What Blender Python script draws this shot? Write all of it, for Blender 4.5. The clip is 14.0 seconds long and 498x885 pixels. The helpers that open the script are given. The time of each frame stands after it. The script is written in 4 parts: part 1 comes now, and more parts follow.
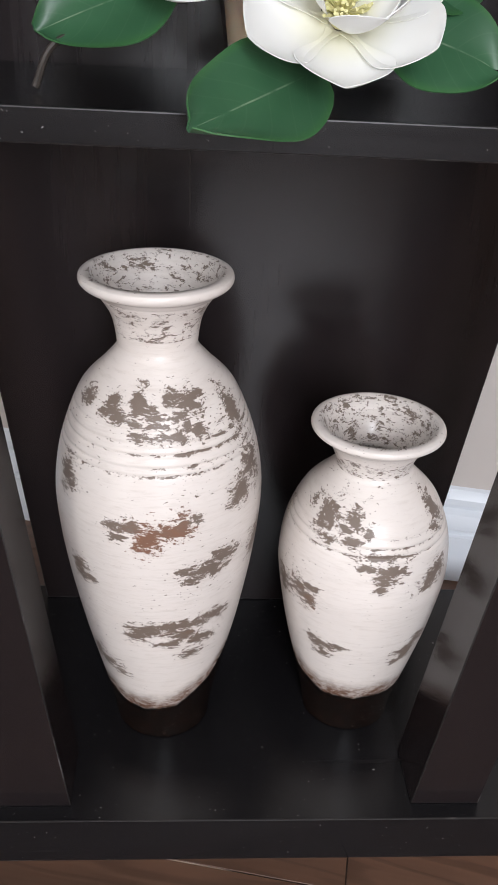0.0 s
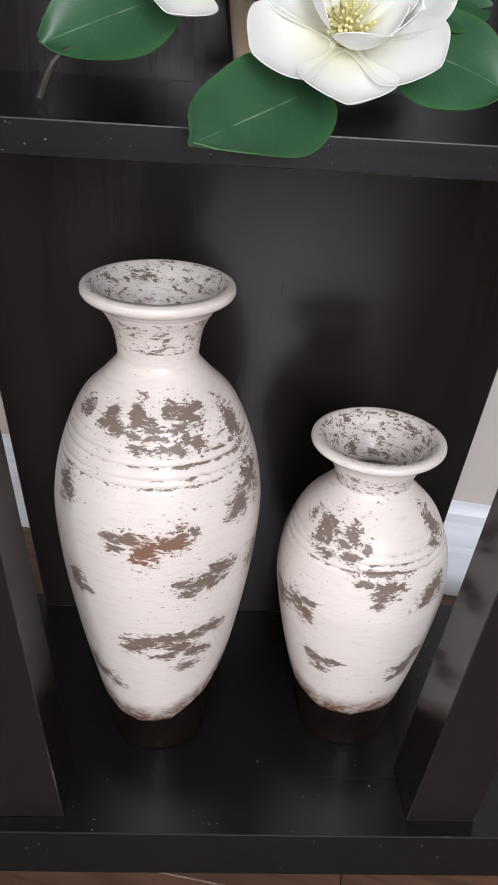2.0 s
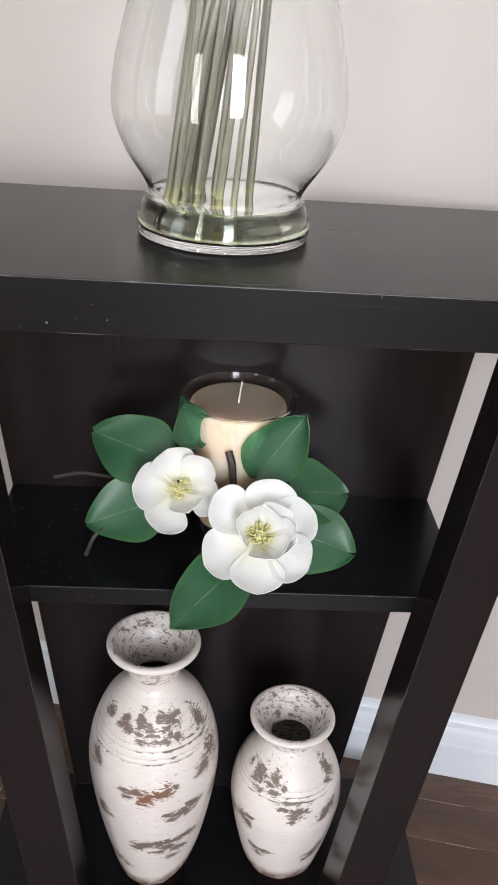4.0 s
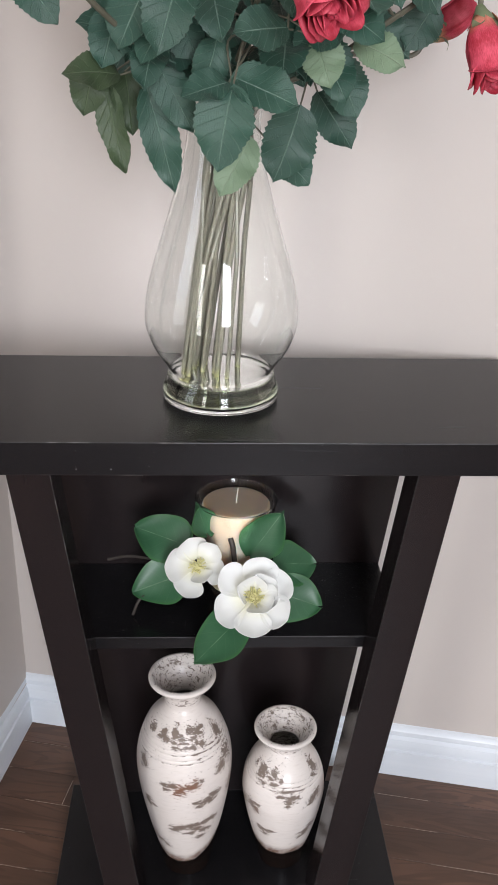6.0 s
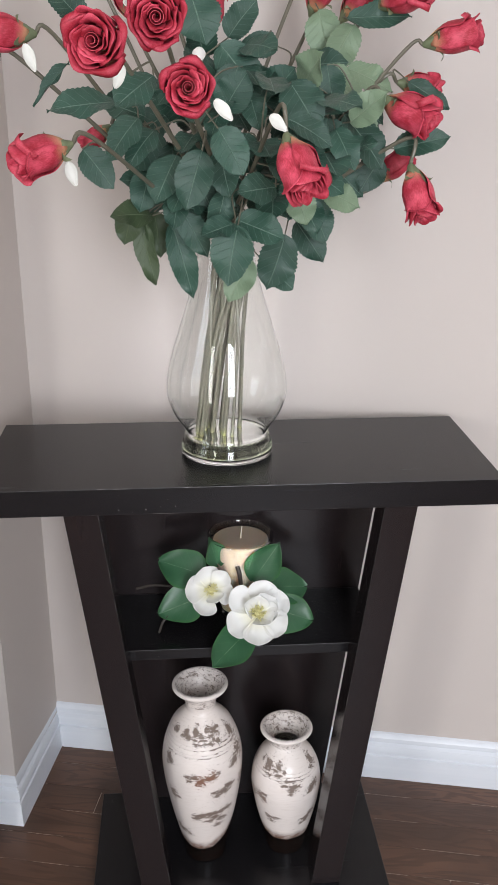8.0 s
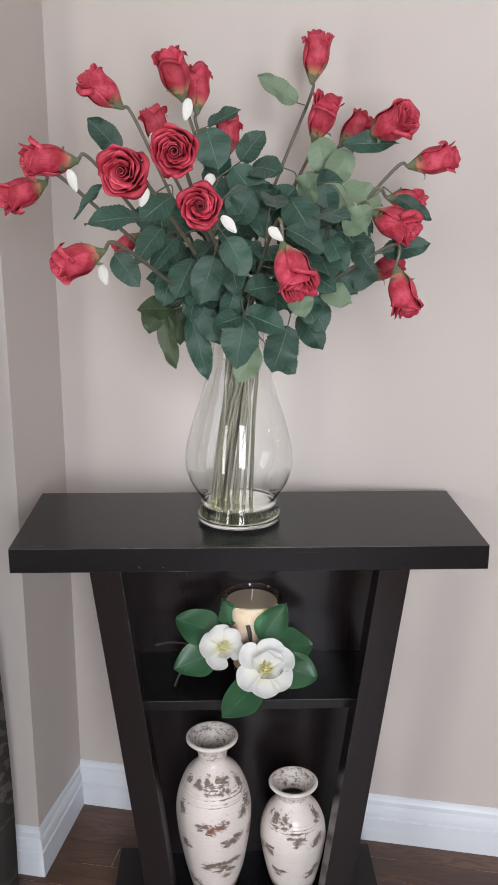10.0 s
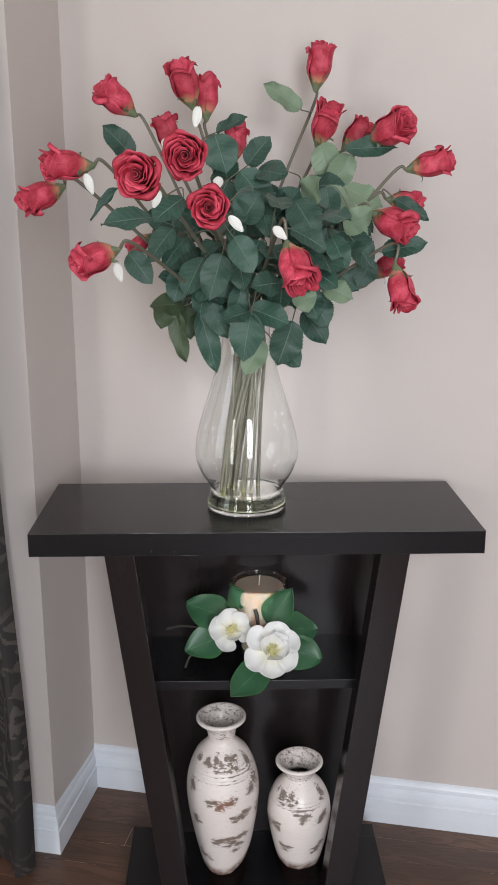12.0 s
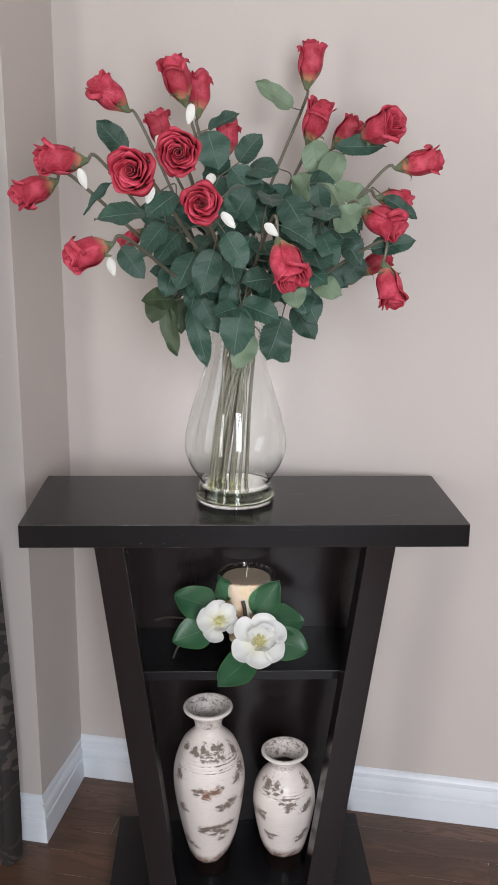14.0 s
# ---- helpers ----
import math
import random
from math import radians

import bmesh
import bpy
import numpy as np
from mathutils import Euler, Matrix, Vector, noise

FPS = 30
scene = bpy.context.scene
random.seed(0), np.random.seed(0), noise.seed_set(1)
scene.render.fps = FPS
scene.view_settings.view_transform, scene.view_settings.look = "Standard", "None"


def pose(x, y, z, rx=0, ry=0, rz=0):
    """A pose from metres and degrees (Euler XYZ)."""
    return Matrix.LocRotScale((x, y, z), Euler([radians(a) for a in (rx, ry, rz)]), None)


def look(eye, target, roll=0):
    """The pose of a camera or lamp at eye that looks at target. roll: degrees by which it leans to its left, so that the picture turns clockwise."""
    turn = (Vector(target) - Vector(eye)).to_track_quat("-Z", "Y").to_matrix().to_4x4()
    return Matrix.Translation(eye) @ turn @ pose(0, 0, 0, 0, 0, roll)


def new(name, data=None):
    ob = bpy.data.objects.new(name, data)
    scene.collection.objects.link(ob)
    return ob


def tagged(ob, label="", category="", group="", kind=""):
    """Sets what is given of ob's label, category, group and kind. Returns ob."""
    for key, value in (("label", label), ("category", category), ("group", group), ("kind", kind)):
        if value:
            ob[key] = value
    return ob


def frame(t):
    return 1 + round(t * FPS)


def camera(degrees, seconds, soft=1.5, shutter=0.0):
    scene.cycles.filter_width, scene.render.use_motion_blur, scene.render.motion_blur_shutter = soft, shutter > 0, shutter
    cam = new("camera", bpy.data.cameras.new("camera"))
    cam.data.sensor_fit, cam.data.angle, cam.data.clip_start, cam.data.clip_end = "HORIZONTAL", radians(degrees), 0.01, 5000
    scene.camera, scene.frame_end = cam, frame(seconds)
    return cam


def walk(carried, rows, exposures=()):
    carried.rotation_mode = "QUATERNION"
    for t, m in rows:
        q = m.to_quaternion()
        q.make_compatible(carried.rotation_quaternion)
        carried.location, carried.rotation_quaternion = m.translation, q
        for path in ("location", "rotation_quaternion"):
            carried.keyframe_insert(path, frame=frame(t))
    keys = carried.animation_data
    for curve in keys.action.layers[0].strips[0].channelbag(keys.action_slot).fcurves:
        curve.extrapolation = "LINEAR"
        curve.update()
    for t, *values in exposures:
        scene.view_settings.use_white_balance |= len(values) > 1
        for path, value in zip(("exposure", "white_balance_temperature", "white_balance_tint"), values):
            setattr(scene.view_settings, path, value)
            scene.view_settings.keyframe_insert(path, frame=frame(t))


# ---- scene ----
cam = camera(31.3, 14.0, 1.25)
PATH = [
    (0, (-0.046, -0.573, 0.6), (0.09, 1.168, -0.376), 3.4),
    (0.5, (-0.043, -0.549, 0.563), (0.088, 1.199, -0.401), 3.5),
    (1, (-0.041, -0.542, 0.561), (0.082, 1.209, -0.397), 2.7),
    (1.5, (-0.038, -0.542, 0.564), (0.084, 1.205, -0.401), 3.0),
    (2, (-0.041, -0.57, 0.603), (0.079, 1.179, -0.359), 4.1),
    (2.5, (-0.044, -0.594, 0.669), (0.078, 1.142, -0.317), 4.3),
    (3, (-0.042, -0.637, 0.764), (0.079, 1.107, -0.207), 4.1),
    (3.5, (-0.032, -0.679, 0.917), (0.083, 1.057, -0.071), 4.2),
    (3.7, (-0.034, -0.71, 0.972), (0.09, 1.037, 0.007), 4.4),
    (5.8, (-0.029, -1.034, 1.262), (0.042, 0.765, 0.393), 1.4),
    (6, (-0.038, -1.065, 1.275), (0.063, 0.745, 0.429), 1.6),
    (6.5, (-0.046, -1.14, 1.299), (0.087, 0.679, 0.479), 1.1),
    (7, (-0.069, -1.229, 1.333), (0.071, 0.61, 0.561), 0.7),
    (7.5, (-0.071, -1.305, 1.355), (0.069, 0.553, 0.629), 0.5),
    (8, (-0.087, -1.35, 1.368), (0.059, 0.516, 0.662), 0.3),
    (8.2, (-0.084, -1.356, 1.369), (0.062, 0.52, 0.692), 0.5),
    (10.3, (-0.043, -1.54, 1.389), (0.016, 0.394, 0.882), 0.1),
    (10.5, (-0.039, -1.553, 1.387), (0.018, 0.382, 0.883), -0.0),
    (11, (-0.044, -1.571, 1.387), (-0.005, 0.365, 0.884), -0.1),
    (11.5, (-0.05, -1.577, 1.384), (-0.011, 0.358, 0.882), -0.0),
    (12, (-0.048, -1.594, 1.381), (-0.005, 0.341, 0.878), 0.0),
    (12.5, (-0.047, -1.612, 1.379), (0.006, 0.322, 0.873), 0.1),
    (13, (-0.049, -1.616, 1.38), (0.026, 0.316, 0.867), 0.4),
    (13.5, (-0.054, -1.615, 1.38), (0.026, 0.317, 0.869), 0.7),
    (14, (-0.056, -1.614, 1.384), (0.021, 0.317, 0.87), 0.7),
]
EXPOSURE = [(0.0, -0.13), (3.5, -0.14), (5.8, -0.2), (8.0, -0.30), (10.5, -0.47), (14.0, -0.50)]
walk(cam, [(t, look(eye, target, roll)) for t, eye, target, roll in PATH], EXPOSURE)

# ---- directions of the room: u runs along the wall behind the table, v out of it into the room ----
TURNED = radians(-12.3)
U = Vector((math.cos(TURNED), math.sin(TURNED), 0))
V = Vector((math.sin(TURNED), -math.cos(TURNED), 0))
CORNER = Vector((-0.38, 0.332, 0))


def spot(u, v, z=0.0):
    return CORNER + U * u + V * v + Vector((0, 0, z))


ROOM = Matrix.Translation(CORNER) @ Matrix.Rotation(TURNED, 4, "Z")  # local x = u, local -y = v

# ---- world and lights ----
world = bpy.data.worlds.new("sky")
scene.world = world
world.use_nodes = True
wn = world.node_tree
sky = wn.nodes.new("ShaderNodeTexSky")
sky.sky_type, sky.sun_disc = "NISHITA", False
sky.sun_elevation, sky.sun_rotation = radians(40), radians(200)
wn.links.new(sky.outputs[0], wn.nodes["Background"].inputs[0])
wn.nodes["Background"].inputs[1].default_value = 0.1


def window_light(name, eye, target, width, height, watts, colour):
    data = bpy.data.lights.new(name, "AREA")
    data.shape, data.size, data.size_y, data.energy, data.color = "RECTANGLE", width, height, watts, colour
    ob = new(name, data)
    ob.matrix_world = look(eye, target)
    return ob


window_light("daylight_side", spot(-1.23, 1.6, 1.35), spot(0.3, 1.4, 1.1), 0.8, 1.5, 10, (0.91, 0.945, 1.0))
window_light("daylight_door", spot(-0.78, 3.37, 1.15), spot(-0.35, 0.0, 1.0), 0.42, 2.1, 27, (0.97, 0.95, 0.93))
window_light("daylight_rear", spot(1.48, 3.37, 1.42), spot(1.05, 0.0, 0.8), 0.75, 1.65, 112, (0.90, 0.93, 1.0))


# ---- materials ----
class Nodes:
    """A small shorthand for node materials."""

    def __init__(self, name):
        self.mat = bpy.data.materials.new(name)
        self.mat.use_nodes = True
        self.tree = self.mat.node_tree
        self.bsdf = self.tree.nodes["Principled BSDF"]
        self.coord = self.tree.nodes.new("ShaderNodeTexCoord")

    def add(self, kind, **inputs):
        n = self.tree.nodes.new(kind)
        for k, v in inputs.items():
            self.put(n, int(k[1:]) if k[0] == "i" and k[1:].isdigit() else k.replace("_", " "), v)
        return n

    def put(self, n, key, v):
        if isinstance(v, bpy.types.NodeSocket):
            self.tree.links.new(v, n.inputs[key])
        else:
            n.inputs[key].default_value = v

    def math(self, op, a, b=0.0, c=0.0):
        n = self.tree.nodes.new("ShaderNodeMath")
        n.operation = op
        for i, v in enumerate((a, b, c)):
            self.put(n, i, v)
        return n.outputs[0]

    def place(self, scale, space="Object", shift=None):
        n = self.add("ShaderNodeMapping", Vector=self.coord.outputs[space], Scale=scale)
        if shift is not None:
            self.tree.links.new(shift, n.inputs["Location"])
        return n.outputs[0]

    def noise(self, vector, scale, detail=4.0, rough=0.55, warp=0.0):
        return self.add("ShaderNodeTexNoise", Vector=vector, Scale=scale, Detail=detail, Roughness=rough, Distortion=warp).outputs[0]

    def step(self, v, a, b):
        n = self.tree.nodes.new("ShaderNodeMapRange")
        n.interpolation_type = "SMOOTHSTEP"
        for k, x in enumerate((v, a, b)):
            self.put(n, k, x)
        return n.outputs[0]

    def mix(self, f, a, b):
        n = self.tree.nodes.new("ShaderNodeMix")
        n.data_type = "RGBA"
        for k, x in ((0, f), (6, a), (7, b)):
            self.put(n, k, (*x, 1.0) if isinstance(x, tuple) and len(x) == 3 else x)
        return n.outputs[2]

    def attr(self, name):
        n = self.tree.nodes.new("ShaderNodeAttribute")
        n.attribute_name = name
        return n.outputs["Fac"]

    def chance(self):
        return self.tree.nodes.new("ShaderNodeObjectInfo").outputs["Random"]

    def bump(self, height, strength, distance=0.002):
        n = self.add("ShaderNodeBump", Strength=strength, Distance=distance, Height=height)
        self.tree.links.new(n.outputs[0], self.bsdf.inputs["Normal"])

    def done(self, colour, rough=0.5, **more):
        self.put(self.bsdf, "Base Color", (*colour, 1.0) if isinstance(colour, tuple) else colour)
        self.put(self.bsdf, "Roughness", rough)
        for k, v in more.items():
            self.put(self.bsdf, k.replace("_", " "), v)
        return self.mat


def wall_paint(name="wall_paint", colour=(0.565, 0.512, 0.476)):
    n = Nodes(name)
    fine = n.noise(n.place((1, 1, 1)), 420, 3)
    broad = n.noise(n.place((1, 1, 1)), 1.7, 3)
    n.bump(fine, 0.12, 0.0006)
    return n.done(n.mix(broad, tuple(c * 0.965 for c in colour), tuple(min(1, c * 1.03) for c in colour)), 0.62)


def white_trim():
    n = Nodes("trim_paint")
    streak = n.noise(n.place((3, 90, 90)), 1.0, 3)
    n.bump(streak, 0.1, 0.0006)
    return n.done(n.mix(streak, (0.66, 0.70, 0.75), (0.74, 0.77, 0.81)), 0.38)


def espresso():
    n = Nodes("espresso_veneer")
    grain = n.noise(n.place((5, 90, 240)), 1.0, 4, 0.5, 0.2)
    broad = n.noise(n.place((1, 4, 4)), 2.0, 3)
    n.bump(grain, 0.014, 0.0006)
    tone = n.mix(grain, (0.0058, 0.0055, 0.0063), (0.0094, 0.0086, 0.0096))
    tone = n.mix(n.step(n.noise(n.place((1, 1, 1)), 360, 2), 0.715, 0.75), tone, (0.30, 0.29, 0.28))
    return n.done(n.mix(n.math("MULTIPLY", broad, 0.6), tone, (0.0085, 0.0079, 0.0090)), n.math("MULTIPLY_ADD", grain, 0.06, 0.23), Specular_IOR_Level=0.36)


def espresso_upright():
    n = Nodes("espresso_veneer_upright")
    grain = n.noise(n.place((200, 60, 5)), 1.0, 4, 0.5, 0.3)
    broad = n.noise(n.place((9, 4, 1.2)), 2.0, 4)
    n.bump(grain, 0.035, 0.0006)
    tone = n.mix(grain, (0.0082, 0.0070, 0.0078), (0.0120, 0.0097, 0.0103))
    return n.done(n.mix(broad, tone, (0.0160, 0.0108, 0.0110)), n.math("MULTIPLY_ADD", grain, 0.08, 0.17), Specular_IOR_Level=0.40)


def oak_floor():
    n = Nodes("stained_oak")
    shift = n.add("ShaderNodeCombineXYZ", X=n.math("MULTIPLY", n.chance(), 37.0), Y=n.math("MULTIPLY", n.chance(), 91.0)).outputs[0]
    flow = n.noise(n.place((2.6, 15, 15), shift=shift), 1.0, 3, 0.5, 1.2)
    rings = n.math("SINE", n.math("MULTIPLY", flow, 46.0))
    fine = n.noise(n.place((9, 300, 300), shift=shift), 1.0, 3)
    broad = n.noise(n.place((3, 9, 9), shift=shift), 1.0, 3)
    tone = n.mix(n.chance(), (0.098, 0.048, 0.030), (0.160, 0.080, 0.050))
    tone = n.mix(n.step(broad, 0.35, 0.7), tone, (0.060, 0.032, 0.021))
    dark = n.mix(n.math("MULTIPLY", n.step(rings, -0.1, 0.9), 0.55), tone, (0.040, 0.020, 0.013))
    n.bump(n.math("ADD", rings, fine), 0.08, 0.0008)
    return n.done(n.mix(n.math("MULTIPLY", fine, 0.35), dark, (0.16, 0.09, 0.058)), n.math("MULTIPLY_ADD", fine, 0.15, 0.27))


def joint_glint():
    n = Nodes("dark_joint_painted_glint")
    run = n.noise(n.place((9, 14, 1)), 1.0, 3)
    # dark joint; its pale runs paint the light that bevelled plank edges catch
    return n.done(n.mix(n.step(run, 0.50, 0.56), (0.030, 0.017, 0.011), (0.62, 0.52, 0.43)), 0.5)


def worn_edge():
    n = Nodes("rubbed_veneer_edge")
    run = n.noise(n.place((16, 16, 16)), 1.0, 4, 0.7)
    return n.done(n.mix(n.step(run, 0.56, 0.72), (0.012, 0.010, 0.010), (0.15, 0.14, 0.135)), 0.4)


def crackled_ceramic():
    n = Nodes("distressed_ceramic")
    ragged = n.noise(n.place((1, 1, 1.9)), 125, 8, 0.74, 0.4)
    streak = n.noise(n.place((1, 1, 5.5)), 130, 5, 0.7, 0.2)
    fleck = n.noise(n.place((1, 1, 2.0)), 250, 4, 0.6)
    broad = n.noise(n.place((1, 1, 1.3)), 15, 3)
    wear = n.math("ADD", n.attr("wear"), n.math("MULTIPLY", n.math("SUBTRACT", ragged, 0.5), 2.5))
    wear = n.math("ADD", wear, n.math("MULTIPLY", n.math("SUBTRACT", streak, 0.5), 0.9))
    crumb = n.noise(n.place((1, 1, 2.2)), 520, 4, 0.7)
    wear = n.math("ADD", wear, n.math("MULTIPLY", n.math("SUBTRACT", crumb, 0.5), 0.75))
    bare = n.step(wear, 0.50, 0.53)
    near = n.math("ADD", n.math("MULTIPLY", n.step(broad, 0.45, 0.7), 0.08), n.math("MULTIPLY", n.attr("wear"), 0.17))
    specks = n.step(n.math("ADD", fleck, near), 0.70, 0.72)
    bare = n.math("MAXIMUM", bare, specks)
    clay = n.mix(n.step(n.math("ADD", n.attr("rust"), n.math("MULTIPLY", n.math("SUBTRACT", ragged, 0.5), 1.2)), 0.35, 0.95), (0.200, 0.152, 0.124), (0.230, 0.105, 0.062))
    clay = n.mix(n.math("MULTIPLY", fleck, 0.5), clay, (0.13, 0.104, 0.088))
    cream = n.mix(broad, (0.72, 0.655, 0.61), (0.78, 0.725, 0.69))
    stain = n.step(n.noise(n.place((1, 1, 0.6)), 11, 5, 0.6), 0.50, 0.8)
    cream = n.mix(n.math("MULTIPLY", stain, 0.30), cream, (0.60, 0.49, 0.41))
    brushed = n.step(n.noise(n.place((1, 1, 7.0)), 60, 6, 0.7), 0.45, 0.75)
    cream = n.mix(n.math("MULTIPLY", brushed, 0.30), cream, (0.50, 0.43, 0.38))
    skin = n.mix(bare, cream, clay)
    low = n.math("ADD", n.attr("foot"), n.math("MULTIPLY", n.math("SUBTRACT", n.noise(n.place((1, 1, 0.5)), 48, 5, 0.6), 0.5), 0.016))
    halo = n.step(low, 0.024, 0.004)
    skin = n.mix(n.math("MULTIPLY", halo, n.math("MULTIPLY_ADD", n.step(ragged, 0.40, 0.58), 0.45, 0.50)), skin, (0.11, 0.043, 0.019))
    foot = n.step(low, 0.003, -0.002)
    skin = n.mix(foot, skin, n.mix(n.step(ragged, 0.45, 0.65), (0.005, 0.0038, 0.0034), (0.016, 0.0065, 0.004)))
    n.bump(n.math("ADD", n.math("MULTIPLY", bare, -1.0), n.math("MULTIPLY", streak, 0.35)), 0.40, 0.0009)
    return n.done(skin, n.math("MULTIPLY_ADD", foot, -0.06, n.math("MULTIPLY_ADD", bare, 0.20, 0.26)))


def clear_glass(name, colour=(1, 1, 1), ior=1.48, rough=0.0):
    n = Nodes(name)
    return n.done(colour, rough, Transmission_Weight=1.0, IOR=ior)


def candle_wax():
    n = Nodes("candle_wax")
    soft = n.noise(n.place((1, 1, 1)), 22, 3)
    return n.done(n.mix(soft, (0.54, 0.435, 0.325), (0.62, 0.505, 0.385)), 0.5, Subsurface_Weight=0.85, Subsurface_Radius=(0.030, 0.020, 0.012), Subsurface_Scale=1.0)


def plain(name, a, b, rough, scale=40.0, bump=0.1, **more):
    n = Nodes(name)
    spread = n.noise(n.place((1, 1, 1)), scale, 4)
    n.bump(spread, bump, 0.0008)
    return n.done(n.mix(spread, a, b), rough, **more)


def rose_petal():
    n = Nodes("rose_petal_cloth")
    weave = n.noise(n.place((1, 1, 0.25)), 900, 2)
    mott = n.noise(n.place((1, 1, 1)), 55, 3)
    red = n.mix(n.step(n.math("ADD", mott, n.math("MULTIPLY", n.math("SUBTRACT", weave, 0.5), 0.5)), 0.3, 0.7), (0.38, 0.015, 0.036), (0.70, 0.085, 0.140))
    red = n.mix(n.math("MULTIPLY", n.chance(), 0.45), red, (0.24, 0.006, 0.012))
    pale = n.step(n.math("ADD", n.attr("along"), n.math("MULTIPLY", n.math("SUBTRACT", mott, 0.5), 0.25)), 0.32, 0.02)
    red = n.mix(n.math("MULTIPLY", pale, n.math("MULTIPLY_ADD", n.chance(), 0.6, 0.25)), red, (0.62, 0.46, 0.22))
    n.bump(n.math("ADD", weave, mott), 0.4, 0.0008)
    return n.done(red, 0.6)


def stem_plastic():
    n = Nodes("rose_stem_plastic")
    spread = n.noise(n.place((1, 1, 1)), 60, 4)
    n.bump(spread, 0.1, 0.0008)
    high = n.add("ShaderNodeSeparateXYZ", Vector=n.coord.outputs["Object"]).outputs[2]
    fresh = n.step(n.math("ADD", high, n.math("MULTIPLY", spread, 0.03)), 0.905, 0.862)
    return n.done(n.mix(fresh, n.mix(spread, (0.095, 0.092, 0.064), (0.180, 0.165, 0.122)), (0.23, 0.22, 0.055)), 0.42)


def rose_leaf(name, dark, light, vein):
    n = Nodes(name)
    across, along = n.attr("across"), n.attr("along")
    side = n.math("ABSOLUTE", across)
    mid = n.step(side, 0.045, 0.01)
    ribs = n.math("FRACT", n.math("MULTIPLY", n.math("SUBTRACT", along, n.math("MULTIPLY", side, 0.24)), 7.0))
    rib = n.step(n.math("ABSOLUTE", n.math("SUBTRACT", ribs, 0.5)), 0.075, 0.02)
    web = n.noise(n.place((1, 1, 1)), 320, 3)
    mott = n.noise(n.place((1, 1, 1)), 45, 3)
    broken = n.step(n.noise(n.place((1, 1, 1)), 95, 4, 0.65), 0.38, 0.60)
    veins = n.math("MAXIMUM", n.math("MULTIPLY", mid, n.math("MULTIPLY_ADD", broken, 0.75, 0.25)), n.math("MULTIPLY", n.math("MULTIPLY", rib, n.step(web, 0.35, 0.6)), n.math("MULTIPLY", broken, 0.6)))
    tone = n.mix(mott, dark, light)
    dusty = n.step(n.noise(n.place((1, 1, 1)), 150, 5, 0.7), 0.46, 0.70)
    tone = n.mix(n.math("MULTIPLY", dusty, 0.16), tone, vein)
    tone = n.mix(n.math("MULTIPLY", n.chance(), 0.45), tone, tuple(c * 0.6 for c in dark))
    n.bump(n.math("SUBTRACT", n.math("MULTIPLY", mott, 0.7), veins), 0.6, 0.0014)
    return n.done(n.mix(n.math("MULTIPLY", veins, 0.65), tone, vein), 0.42, Sheen_Weight=0.05)


def magnolia_leaf():
    n = Nodes("magnolia_leaf_satin")
    across, along = n.attr("across"), n.attr("along")
    side = n.math("ABSOLUTE", across)
    mid = n.step(side, 0.026, 0.006)
    mott = n.noise(n.place((1, 1, 1)), 26, 4)
    fine = n.noise(n.place((1, 1, 1)), 220, 3)
    ribs = n.math("FRACT", n.math("MULTIPLY", n.math("SUBTRACT", along, n.math("MULTIPLY", side, 0.3)), 6.0))
    rib = n.step(n.math("ABSOLUTE", n.math("SUBTRACT", ribs, 0.5)), 0.06, 0.0)
    tone = n.mix(mott, (0.022, 0.083, 0.038), (0.046, 0.135, 0.062))
    tone = n.mix(n.math("MULTIPLY", n.step(side, 0.80, 1.0), 0.3), tone, (0.06, 0.20, 0.035))
    veins = n.math("MULTIPLY", n.math("MAXIMUM", n.math("MULTIPLY", mid, n.math("MULTIPLY", n.step(mott, 0.40, 0.62), 0.6)), n.math("MULTIPLY", rib, 0.05)), 0.6)
    n.bump(n.math("SUBTRACT", n.math("MULTIPLY", fine, 0.2), veins), 0.25, 0.001)
    return n.done(n.mix(veins, tone, (0.42, 0.52, 0.36)), 0.42)


def magnolia_petal():
    n = Nodes("magnolia_petal_foam")
    mott = n.noise(n.place((1, 1, 1)), 40, 3)
    tone = n.mix(mott, (0.77, 0.77, 0.75), (0.82, 0.82, 0.80))
    base = n.step(n.attr("along"), 0.36, 0.0)
    n.bump(mott, 0.12, 0.001)
    return n.done(n.mix(n.math("MULTIPLY", base, 0.6), tone, (0.72, 0.69, 0.45)), 0.6, Subsurface_Weight=0.08, Subsurface_Radius=(0.006, 0.006, 0.005), Subsurface_Scale=1.0)


def damask():
    n = Nodes("damask_curtain")
    at = n.place((1, 0.6, 1))
    wob = n.noise(at, 11, 2)
    vor = n.tree.nodes.new("ShaderNodeTexVoronoi")
    vor.feature = "SMOOTH_F1"
    n.put(vor, "Vector", at)
    n.put(vor, "Scale", 9.0)
    curl = n.math("SINE", n.math("ADD", n.math("MULTIPLY", vor.outputs["Distance"], 44.0), n.math("MULTIPLY", wob, 34.0)))
    torn = n.noise(at, 38, 4, 0.6, 0.8)
    leafy = n.math("MULTIPLY", n.step(n.math("ADD", curl, n.math("MULTIPLY", n.math("SUBTRACT", torn, 0.5), 5.0)), 0.15, 0.5), n.step(vor.outputs["Distance"], 0.62, 0.36))
    weave = n.noise(n.place((1, 1, 1)), 900, 2)
    n.bump(n.math("ADD", leafy, weave), 0.3, 0.0008)
    tone = n.mix(leafy, (0.017, 0.0145, 0.014), (0.060, 0.051, 0.044))
    return n.done(tone, n.math("MULTIPLY_ADD", leafy, -0.15, 0.7))


